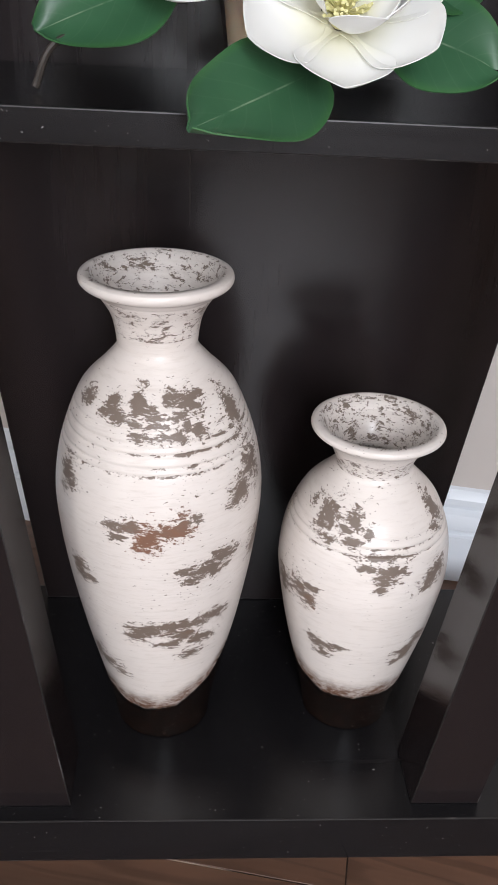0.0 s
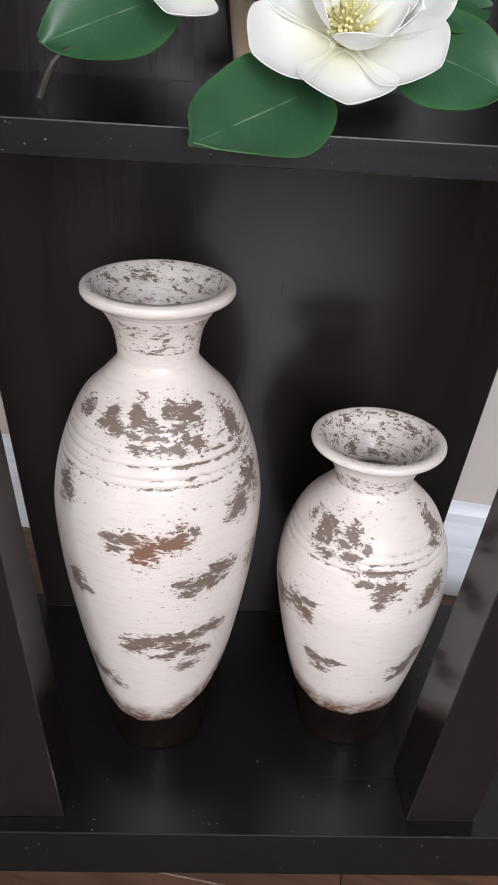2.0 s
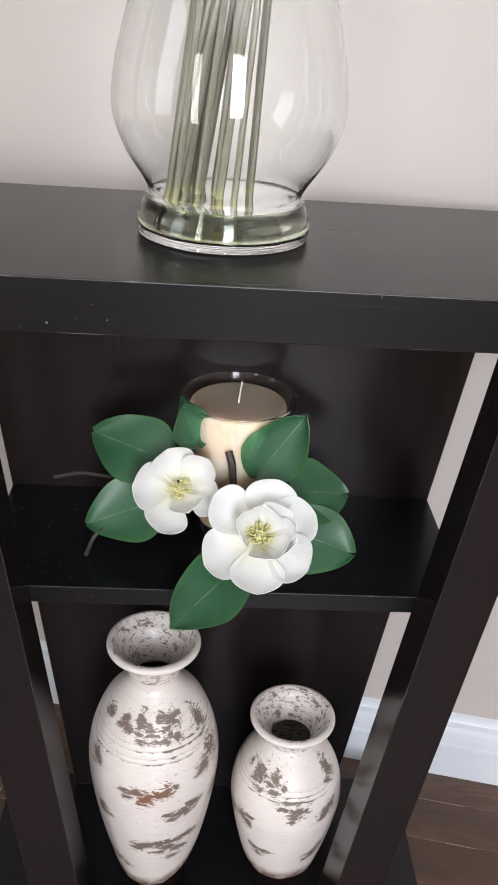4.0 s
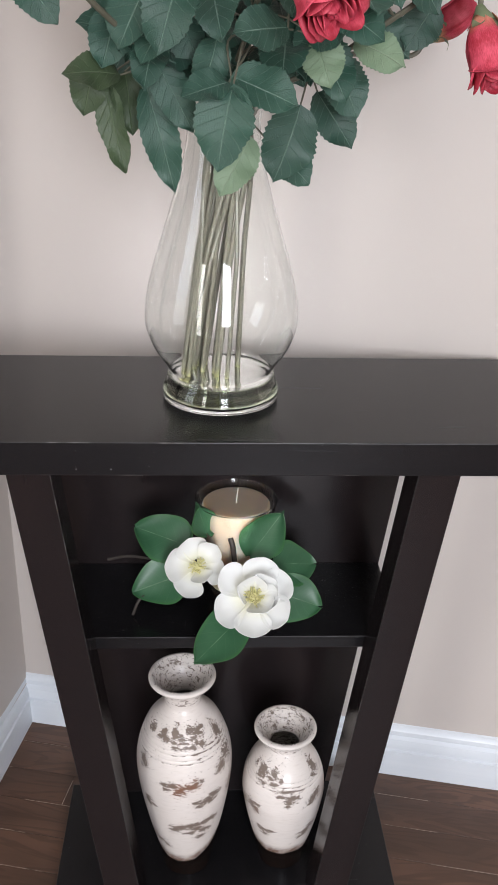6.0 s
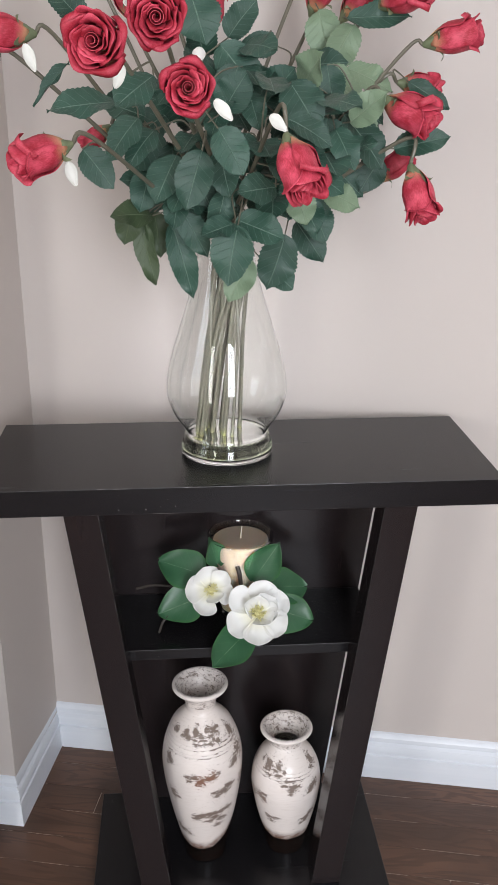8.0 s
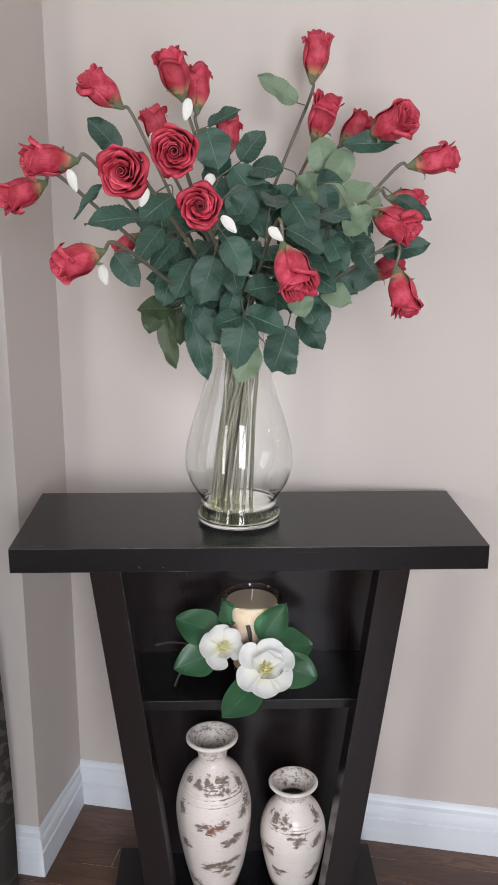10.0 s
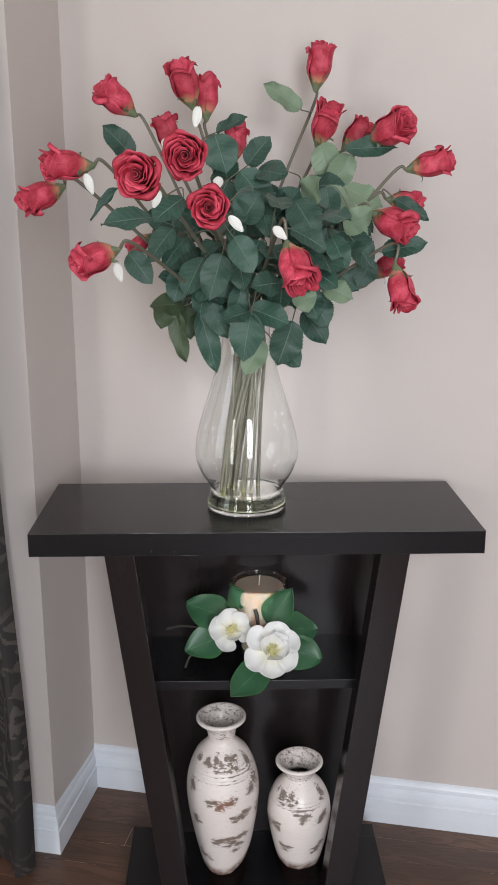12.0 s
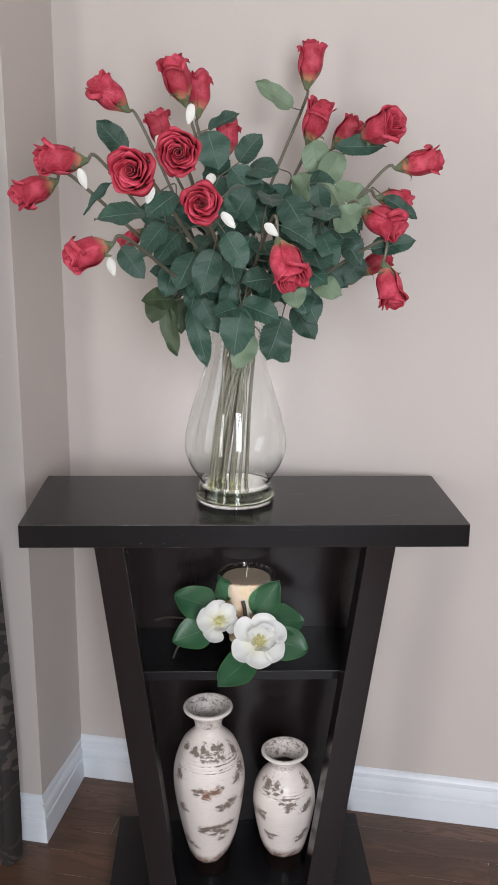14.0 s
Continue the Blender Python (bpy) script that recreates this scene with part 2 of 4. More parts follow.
JOINT_GLINT, WORN = joint_glint(), worn_edge()
WALL, TRIM, ESPRESSO, UPRIGHT, OAK, CERAMIC = wall_paint(), white_trim(), espresso(), espresso_upright(), oak_floor(), crackled_ceramic()
CEILING = wall_paint("ceiling_paint", (0.75, 0.74, 0.72))
GLASS, JAR, WATER = clear_glass("vase_glass", (0.97, 0.985, 0.975)), clear_glass("jar_glass", (0.98, 0.97, 0.95)), clear_glass("water", (0.87, 0.955, 0.78), 1.33)
WAX, WICK = candle_wax(), plain("wick_cotton", (0.6, 0.57, 0.5), (0.7, 0.67, 0.6), 0.8)
ROSE = rose_petal()
LEAF = rose_leaf("rose_leaf_cloth", (0.013, 0.050, 0.033), (0.034, 0.100, 0.067), (0.30, 0.42, 0.34))
LEAF_PALE = rose_leaf("rose_leaf_underside", (0.16, 0.24, 0.145), (0.24, 0.33, 0.21), (0.34, 0.42, 0.29))
LEAF_OLIVE = rose_leaf("rose_leaf_olive", (0.035, 0.062, 0.026), (0.060, 0.090, 0.040), (0.14, 0.19, 0.09))
STEM = stem_plastic()
SEPAL = plain("sepal_cloth", (0.10, 0.135, 0.065), (0.22, 0.25, 0.145), 0.6, 90)
MAG_LEAF, MAG_PETAL = magnolia_leaf(), magnolia_petal()
STAMEN = plain("stamen", (0.60, 0.56, 0.24), (0.72, 0.68, 0.38), 0.6, 200)
TWIG = plain("twig_bark", (0.022, 0.016, 0.013), (0.05, 0.038, 0.03), 0.55, 120)
WHITE_LEAF = plain("white_leaf_plastic", (0.60, 0.60, 0.55), (0.70, 0.70, 0.65), 0.5, 60)
DAMASK = damask()
NAIL = plain("nail_steel", (0.10, 0.10, 0.10), (0.16, 0.155, 0.15), 0.45)
METAL = plain("window_metal", (0.5, 0.5, 0.5), (0.6, 0.6, 0.6), 0.4)

# ---- building tools ----


def shut(bm, name, material, smooth=True, angle=40):
    bmesh.ops.recalc_face_normals(bm, faces=bm.faces)
    me = bpy.data.meshes.new(name)
    bm.to_mesh(me)
    bm.free()
    me.materials.append(material)
    if smooth:
        me.polygons.foreach_set("use_smooth", [True] * len(me.polygons))
        me.set_sharp_from_angle(angle=radians(angle))
    return me


def thing(name, at, label, category, group=""):
    ob = new(name)
    ob.location = at
    ob.empty_display_size = 0.05
    return tagged(ob, label, category, group)


def hang(ob, parent):
    """ob, whose matrix is a place in the room, becomes a part of parent, an Empty at a place of its own."""
    ob.parent = parent
    ob.matrix_parent_inverse = Matrix.Translation(-Vector(parent.location)) if parent.type == "EMPTY" else Matrix.Identity(4)
    return ob


def part(name, bm, material, parent, label="", smooth=True, angle=40):
    ob = hang(new(name, shut(bm, name, material, smooth, angle)), parent)
    return tagged(ob, label)


def single(name, bm, material, label, category, kind="", smooth=True):
    return tagged(new(name, shut(bm, name, material, smooth)), label, category, kind=kind)


def prism(low, high, bevel=0.002, segments=2):
    """A box whose eight corners come from two rings of four points, with worn edges."""
    bm = bmesh.new()
    a, b = [bm.verts.new(p) for p in low], [bm.verts.new(p) for p in high]
    bm.faces.new(a[::-1]), bm.faces.new(b)
    for i in range(4):
        bm.faces.new((a[i], a[(i + 1) % 4], b[(i + 1) % 4], b[i]))
    if bevel:
        bmesh.ops.bevel(bm, geom=list(bm.edges), offset=bevel, segments=segments, affect="EDGES", profile=0.6)
        for f in bm.faces:
            f.material_index = 1 if min(e.calc_length() for e in f.edges) < bevel * 1.3 else 0
    return bm


def slab(x0, x1, y0, y1, z0, z1, bevel=0.002, m=None):
    ring = ((x0, y0), (x1, y0), (x1, y1), (x0, y1))
    bm = prism([(x, y, z0) for x, y in ring], [(x, y, z1) for x, y in ring], bevel)
    if m is not None:
        bmesh.ops.transform(bm, matrix=m, verts=bm.verts)
    return bm


def lathe(profile, sides=96):
    """A turned body from (radius, height) pairs; a radius of 0 closes an end."""
    bm = bmesh.new()
    rings = []
    for r, z in profile:
        if r < 1e-6:
            rings.append([bm.verts.new((0, 0, z))])
        else:
            rings.append([bm.verts.new((r * math.sin(2 * math.pi * k / sides), -r * math.cos(2 * math.pi * k / sides), z)) for k in range(sides)])
    for a, b in zip(rings, rings[1:]):
        for k in range(sides):
            j = (k + 1) % sides
            if len(a) == 1 and len(b) > 1:
                bm.faces.new((a[0], b[k], b[j]))
            elif len(b) == 1 and len(a) > 1:
                bm.faces.new((a[k], a[j], b[0]))
            elif len(a) > 1:
                bm.faces.new((a[k], a[j], b[j], b[k]))
    return bm


def curve_through(points, steps):
    """Points of a smooth line through the given ones."""
    pts = [Vector(p) for p in points]
    pts = [pts[0] * 2 - pts[1], *pts, pts[-1] * 2 - pts[-2]]
    out = []
    for i in range(1, len(pts) - 2):
        p0, p1, p2, p3 = pts[i - 1:i + 3]
        for k in range(steps):
            t = k / steps
            out.append(0.5 * (2 * p1 + (p2 - p0) * t + (2 * p0 - 5 * p1 + 4 * p2 - p3) * t * t + (3 * p1 - p0 - 3 * p2 + p3) * t ** 3))
    out.append(pts[-2])
    return out


def tube(points, radii, sides=8):
    """A round, tapered rod along the points."""
    bm = bmesh.new()
    rings, up = [], Vector((0.3, 0.2, 1))
    for i, p in enumerate(points):
        d = (points[min(i + 1, len(points) - 1)] - points[max(i - 1, 0)]).normalized()
        a = (d.cross(up) if d.cross(up).length > 1e-3 else d.cross(Vector((1, 0, 0)))).normalized()
        b = d.cross(a)
        r = radii[0] + (radii[1] - radii[0]) * i / max(1, len(points) - 1)
        rings.append([bm.verts.new(p + (a * math.cos(2 * math.pi * k / sides) + b * math.sin(2 * math.pi * k / sides)) * r) for k in range(sides)])
    for q, w in zip(rings, rings[1:]):
        for k in range(sides):
            bm.faces.new((q[k], q[(k + 1) % sides], w[(k + 1) % sides], w[k]))
    bm.faces.new(rings[0][::-1]), bm.faces.new(rings[-1])
    return bm


def basis(origin, y_axis, facing, scale=(1, 1, 1)):
    """A pose whose y runs along y_axis and whose z faces as nearly as it can along facing."""
    y = Vector(y_axis).normalized()
    x = y.cross(Vector(facing))
    x = x.normalized() if x.length > 1e-4 else y.orthogonal().normalized()
    z = x.cross(y)
    m = Matrix((x, y, z)).transposed().to_4x4()
    return Matrix.Translation(origin) @ m @ Matrix.Diagonal((*scale, 1))


def sheet(columns, rows, surface, thickness):
    """A thin body over a grid: surface(across -1..1, along 0..1) gives its points. Keeps across and along for the material."""
    bm = bmesh.new()
    la, lo = bm.verts.layers.float.new("across"), bm.verts.layers.float.new("along")
    grid = []
    for j in range(rows + 1):
        line = []
        for i in range(columns + 1):
            s, t = 2 * i / columns - 1, j / rows
            v = bm.verts.new(surface(s, t))
            v[la], v[lo] = s, t
            line.append(v)
        grid.append(line)
    for j in range(rows):
        for i in range(columns):
            bm.faces.new((grid[j][i], grid[j][i + 1], grid[j + 1][i + 1], grid[j + 1][i]))
    bmesh.ops.remove_doubles(bm, verts=bm.verts, dist=1e-5)
    bm.normal_update()
    bmesh.ops.solidify(bm, geom=list(bm.faces), thickness=thickness)
    return bm


# ---- the room ----
HIGH = 2.5


def room_box(name, u0, u1, v0, v1, z0, z1, material, label, category):
    bm = slab(u0, u1, -v1, -v0, z0, z1, 0)
    ob = tagged(new(name, shut(bm, name, material, False)), label, category, kind="structure")
    ob.matrix_world = ROOM
    return ob


room_box("wall_back", -0.1, 3.0, -0.13, -0.016, -0.02, HIGH, WALL, "plain warm beige painted wall behind the table", "wall")
room_box("wall_pier", -1.35, -0.010, -0.13, 0.228, -0.02, HIGH, WALL, "beige painted wall that juts out beside the table", "wall")
room_box("wall_right", 3.0, 3.12, -0.13, 3.52, -0.02, HIGH, WALL, "beige painted side wall", "wall")
room_box("ceiling", -1.35, 3.12, -0.13, 3.52, HIGH, HIGH + 0.1, CEILING, "flat white painted ceiling", "ceiling")


def pierced_wall(name, along_u, at, a0, a1, holes, label):
    """A wall with openings, out of blocks in one mesh. holes: (from, to, sill, head)."""
    bm = bmesh.new()
    blocks, last = [], a0
    for h0, h1, z0, z1 in holes:
        blocks += [(last, h0, -0.02, HIGH), (h0, h1, -0.02, z0), (h0, h1, z1, HIGH)]
        last = h1
    blocks.append((last, a1, -0.02, HIGH))
    for b0, b1, c0, c1 in blocks:
        box = (b0, b1, -at - 0.12, -at) if along_u else (at - 0.12, at, -b1, -b0)
        piece = slab(*box, c0, c1, 0)
        me = bpy.data.meshes.new("piece")
        piece.to_mesh(me)
        piece.free()
        bm.from_mesh(me)
        bpy.data.meshes.remove(me)
    ob = tagged(new(name, shut(bm, name, WALL, False)), label, "wall", kind="structure")
    ob.matrix_world = ROOM
    return ob


REAR = 3.4
pierced_wall("wall_left", False, -1.25, 0.228, REAR + 0.12, [(1.15, 2.05, 0.55, 2.15)], "beige painted wall with a narrow window opening")
pierced_wall("wall_rear", True, REAR, -1.25, 3.0, [(-1.02, -0.54, 0.05, 2.24), (1.06, 1.90, 0.56, 2.28)], "beige painted wall with a glass door and a tall window")


def window(name, along_u, at, a0, a1, z0, z1):
    """A white frame with a bar, in the opening of a wall."""
    ob = tagged(new(name), "white framed window with clear daylight outside", "window", kind="structure")
    ob.matrix_world = ROOM
    bars = [(a0, a0 + 0.05, z0, z1), (a1 - 0.05, a1, z0, z1), (a0 + 0.05, a1 - 0.05, z0, z0 + 0.05), (a0 + 0.05, a1 - 0.05, z1 - 0.05, z1), ((a0 + a1) / 2 - 0.02, (a0 + a1) / 2 + 0.02, z0 + 0.05, z1 - 0.05)]
    for b0, b1, c0, c1 in bars:
        box = (b0, b1, -at - 0.08, -at - 0.04) if along_u else (at - 0.08, at - 0.04, -b1, -b0)
        bar = new("window_frame", shut(slab(*box, c0, c1, 0.003), "window_frame", TRIM))
        bar.parent = ob


window("window_1", False, -1.25, 1.15, 2.05, 0.55, 2.15)
window("window_2", True, REAR, -1.02, -0.54, 0.05, 2.24)
window("window_3", True, REAR, 1.06, 1.90, 0.56, 2.28)


def baseboard():
    """One moulded skirting that runs along the wall, round the inner and the outer corner."""
    profile = [(0.0, 0.0), (0.0, 0.006), (0.0015, 0.030), (0.002, 0.046), (0.0060, 0.0475), (0.0060, 0.0510), (0.0032, 0.053), (0.0036, 0.060), (0.0065, 0.067),
               (0.0118, 0.0715), (0.0118, 0.0752), (0.0078, 0.077), (0.0085, 0.082), (0.0115, 0.086), (0.0128, 0.0905), (0.0165, 0.0925)]
    path = [(2.98, 0.0), (0.0, 0.0), (0.004, 0.244), (-1.24, 0.244)]
    bm = bmesh.new()
    rows = [[bm.verts.new((u - (e if i in (1, 2) else 0), -(v - e), z * 1.21)) for i, (u, v) in enumerate(path)] for e, z in profile]
    for a, b in zip(rows, rows[1:]):
        for i in range(3):
            bm.faces.new((a[i], a[i + 1], b[i + 1], b[i]))
    ob = tagged(new("baseboard", shut(bm, "baseboard", TRIM, True, 25)), "white moulded wooden baseboard along the beige wall", "baseboard", kind="structure")
    ob.matrix_world = ROOM


baseboard()


def curtain():
    bm = bmesh.new()
    cols, rows = 90, 60
    grid = []
    for j in range(rows + 1):
        z = 0.012 + j / rows * 2.25
        line = []
        for i in range(cols + 1):
            a = i / cols
            fold = math.sin(a * 34 + 0.5 * math.sin(z * 1.3)) * 0.028 + math.sin(a * 61 + z) * 0.008
            sway = 0.012 * math.sin(z * 2.2 + 0.6) + 0.006 * math.sin(z * 5.1)
            line.append(bm.verts.new((-0.036 - 0.62 * a + sway * (1 - a), -(0.305 + fold + 0.01 * math.sin(z * 3)), z)))
        grid.append(line)
    for j in range(rows):
        for i in range(cols):
            bm.faces.new((grid[j][i], grid[j][i + 1], grid[j + 1][i + 1], grid[j + 1][i]))
    bm.normal_update()
    bmesh.ops.solidify(bm, geom=list(bm.faces), thickness=0.003)
    ob = thing("curtain", CORNER, "long dark charcoal damask curtain with a leafy woven pattern", "curtain")
    ob.matrix_world = ROOM
    cloth = new("cloth", shut(bm, "cloth", DAMASK))
    cloth.parent = ob
    rod = new("curtain_rod", shut(tube([Vector((-1.2, -0.305, 2.28)), Vector((-0.05, -0.305, 2.28))], (0.012, 0.012), 12), "curtain_rod", METAL))
    rod.parent = ob


curtain()

# ---- the console table ----
TOP, THICK, BASE = 0.84, 0.0425, 0.044
FRONT, BACK, LEG_D = -0.131, 0.118, 0.052
SHELF = 0.521


def leg_x(z):
    """The inner edge of a leg at height z: the legs lean outwards."""
    return 0.1262 + (z - BASE) * (0.218 - 0.1262) / (TOP - THICK - BASE)


def console_table():
    ob = thing("console_table", (0, 0, 0), "dark espresso wooden console table with leaning legs and one shelf", "console table")
    part("tabletop", slab(-0.40, 0.40, -0.136, 0.16, TOP - THICK, TOP, 0.0009), ESPRESSO, ob, smooth=False)
    part("base", slab(-0.268, 0.268, -0.144, 0.125, 0, BASE, 0.0009), ESPRESSO, ob, smooth=False)
    z0, z1, w = BASE + 0.0005, TOP - THICK - 0.0005, 0.0515
    for side in (-1, 1):
        a, b = leg_x(z0), leg_x(z1)

        def ring(x, z):
            xs = sorted((side * x, side * (x + w)))
            return [(xs[0], FRONT, z), (xs[1], FRONT, z), (xs[1], FRONT + LEG_D, z), (xs[0], FRONT + LEG_D, z)]
        part("leg", prism(ring(a, z0), ring(b, z1), 0.0008), UPRIGHT, ob, smooth=False)
    lo, hi = leg_x(z0) + w, leg_x(z1) + w
    part("back_panel", prism([(-lo, BACK - 0.012, z0), (lo, BACK - 0.012, z0), (lo, BACK, z0), (-lo, BACK, z0)],
                             [(-hi, BACK - 0.012, z1), (hi, BACK - 0.012, z1), (hi, BACK, z1), (-hi, BACK, z1)], 0.001), UPRIGHT, ob, smooth=False)
    s = leg_x(SHELF) + w - 0.001
    part("shelf", slab(-s, s, FRONT + LEG_D + 0.0006, BACK - 0.0125, SHELF - 0.019, SHELF, 0.0009), ESPRESSO, ob, smooth=False)
    for piece in ob.children:
        piece.data.materials.append(WORN)
    for x in (-0.186, -0.146):
        bm = lathe([(0.0, 0.0), (0.0011, 0.0), (0.0009, 0.0005), (0.0, 0.0006)], 8)
        bmesh.ops.transform(bm, matrix=pose(x, -0.1361, 0.8055, 90), verts=bm.verts)
        part("nail_head", bm, NAIL, ob, "tiny dull nail head")


console_table()


# ---- the two ceramic vases ----
def smooth_profile(points, steps=6):
    return [(max(p.x, 0.0), p.z) for p in curve_through([(r, 0, z) for r, z in points], steps)]


def ceramic_vase(at, profile, grooves, patches, foot_edge, inside_wear, label, lean=0.0, ring=(0, 0), rim_height=0.0095, size=(1.0, 1.0)):
    """A turned vase. patches: angle and height of worn spots, their half width in degrees and half height, and how rusty they are.
    foot_edge gives the height at which the glaze ends over the brown foot, by the angle."""
    outer = smooth_profile(profile, 9)
    fine = []
    for (r0, z0), (r1, z1) in zip(outer, outer[1:]):
        n = max(1, round((abs(z1 - z0) + abs(r1 - r0)) / 0.0012))
        fine += [(r0 + (r1 - r0) * k / n, z0 + (z1 - z0) * k / n) for k in range(n)]
    fine.append(outer[-1])
    fine = [(r - sum(depth * math.exp(-((z - g) / 0.0011) ** 2) for g, depth, _ in grooves), z) for r, z in fine]
    rr, zz = fine[-1]
    inside = [(rr - 0.004, zz + 0.0005)] + [(max(r - 0.0055, 0.012), z + 0.0015) for r, z in reversed(fine[::2]) if 0.02 < z < zz - 0.010]
    turned = [(0.0, 0.0)] + fine + inside + [(0.0, inside[-1][1])]
    n_out = 1 + len(fine)
    sides = 128
    bm = lathe(turned, sides)
    bmesh.ops.recalc_face_normals(bm, faces=bm.faces)
    wear, rust, foot = (bm.verts.layers.float.new(n) for n in ("wear", "rust", "foot"))
    bm.verts.ensure_lookup_table()
    index = 0
    for k, (r, z) in enumerate(turned):
        for _ in range(1 if r < 1e-6 else sides):
            v = bm.verts[index]
            index += 1
            theta = math.degrees(math.atan2(v.co.x, -v.co.y))
            w = u = 0.0
            for a, h, da, dh, ru in patches:
                d = (theta - a + 180) % 360 - 180
                e = 0.90 - 0.40 * math.sqrt((d / da) ** 2 + ((z - h) / dh) ** 2)
                if e > w:
                    w, u = e, ru
            for g, depth, strength in grooves:
                w = max(w, strength * (0.62 + 0.38 * math.cos(radians(theta - 10) * 2.1 + g * 900)) * math.exp(-((z - g) / 0.0015) ** 2))
            if ring[0] and abs(z - ring[0]) < ring[1]:
                w = max(w, 0.37)
            if k >= n_out:
                w, u = inside_wear, 0.0
            v[wear], v[rust], v[foot] = w, u, (z - foot_edge(radians(theta)) if k < n_out else 0.1)
    ob = thing("ceramic_vase", at, label, "vase", "ceramic vases")
    m = pose(*at, 0, lean, 0)
    cut = zz - rim_height
    for name, keep in (("body", lambda f: f.calc_center_median().z < cut), ("rim", lambda f: f.calc_center_median().z >= cut)):
        piece = bm.copy()
        bmesh.ops.delete(piece, geom=[f for f in piece.faces if not keep(f)], context="FACES")
        me = bpy.data.meshes.new(name)
        piece.to_mesh(me)
        piece.free()
        me.materials.append(CERAMIC)
        me.polygons.foreach_set("use_smooth", [True] * len(me.polygons))
        hang(new(name, me), ob).matrix_basis = m @ Matrix.Diagonal((size[0], size[0], size[1], 1))
    bm.free()
    return ob


def tall_edge(a):
    return 0.038 + 0.052 * max(0.0, math.sin(a - 0.15)) ** 1.6 + 0.010 * max(0.0, -math.sin(a + 0.3)) + 0.002 * math.sin(5 * a)


def short_edge(a):
    return 0.046 + 0.022 * max(0.0, -math.sin(a + 0.55)) ** 1.5 + 0.008 * max(0.0, math.sin(a - 0.6)) + 0.0015 * math.sin(6 * a)


ceramic_vase((-0.0625, -0.029, BASE + 0.0010),
             [(0.0368, 0.0), (0.0378, 0.012), (0.0408, 0.030), (0.0470, 0.060), (0.0575, 0.110), (0.0665, 0.165), (0.0708, 0.210), (0.0700, 0.238), (0.0640, 0.268),
              (0.0515, 0.300), (0.0360, 0.318), (0.0272, 0.329), (0.0262, 0.336), (0.0290, 0.352), (0.0350, 0.3640), (0.0405, 0.3705), (0.0462, 0.3738), (0.0482, 0.3765), (0.0478, 0.3798), (0.0458, 0.3812)],
             [(0.2925, 0.0006, 0.50), (0.2850, 0.0010, 0.66), (0.2785, 0.0013, 0.74), (0.2705, 0.0009, 0.50), (0.2655, 0.0008, 0.58), (0.3665, 0.0006, 0.4)],
             [(-32, 0.304, 7, 0.006, 0), (-38, 0.300, 5, 0.003, 0), (-24, 0.299, 6, 0.004, 0), (-12, 0.309, 6, 0.008, 0.3), (-4, 0.303, 8, 0.007, 0.4), (-12, 0.297, 6, 0.004, 0.1), (14, 0.311, 9, 0.005, 0.1), (26, 0.308, 10, 0.006, 0.2), (34, 0.311, 8, 0.003, 0),
              (20, 0.302, 6, 0.003, 0), (6, 0.296, 7, 0.004, 0), (-10, 0.290, 9, 0.003, 0), (14, 0.290, 8, 0.0035, 0), (29, 0.292, 6, 0.005, 0), (22, 0.297, 4, 0.003, 0),
              (-4, 0.221, 7, 0.011, 1), (6, 0.226, 9, 0.007, 0.8), (14, 0.231, 6, 0.008, 0.7), (-13, 0.230, 6, 0.006, 0.5), (-22, 0.229, 6, 0.0035, 0), (-20, 0.221, 5, 0.004, 0.2), (22, 0.234, 4, 0.003, 0.1),
              (27, 0.190, 12, 0.006, 0.1), (40, 0.197, 9, 0.006, 0.2), (20, 0.182, 6, 0.003, 0), (34, 0.186, 5, 0.004, 0), (16, 0.192, 5, 0.003, 0),
              (12, 0.138, 18, 0.005, 0.3), (36, 0.141, 11, 0.006, 0.1), (-8, 0.136, 11, 0.005, 0.1), (-13, 0.127, 8, 0.006, 0.1), (15, 0.128, 12, 0.006, 0.4), (28, 0.120, 10, 0.005, 0), (8, 0.119, 8, 0.004, 0), (24, 0.106, 9, 0.004, 0),
              (-58, 0.253, 7, 0.012, 0), (-52, 0.246, 5, 0.004, 0), (53, 0.243, 9, 0.010, 0.1), (46, 0.236, 6, 0.004, 0), (66, 0.256, 8, 0.015, 0), (-50, 0.180, 7, 0.009, 0.2), (-42, 0.174, 6, 0.004, 0.1),
              (-47, 0.085, 12, 0.006, 0.1), (-34, 0.078, 8, 0.003, 0), (-56, 0.094, 7, 0.006, 0), (62, 0.296, 7, 0.012, 0), (-60, 0.304, 8, 0.004, 0), (72, 0.190, 8, 0.014, 0.2),
              (95, 0.22, 14, 0.014, 0.2), (120, 0.13, 20, 0.008, 0.2), (150, 0.2, 24, 0.016, 0.5), (-95, 0.2, 14, 0.012, 0), (-130, 0.14, 22, 0.012, 0), (180, 0.29, 24, 0.010, 0)],
             tall_edge, 0.36, "tall cream ceramic vase with peeling distressed glaze and brown foot", -0.9, (0.353, 0.012), size=(1.025, 0.980))
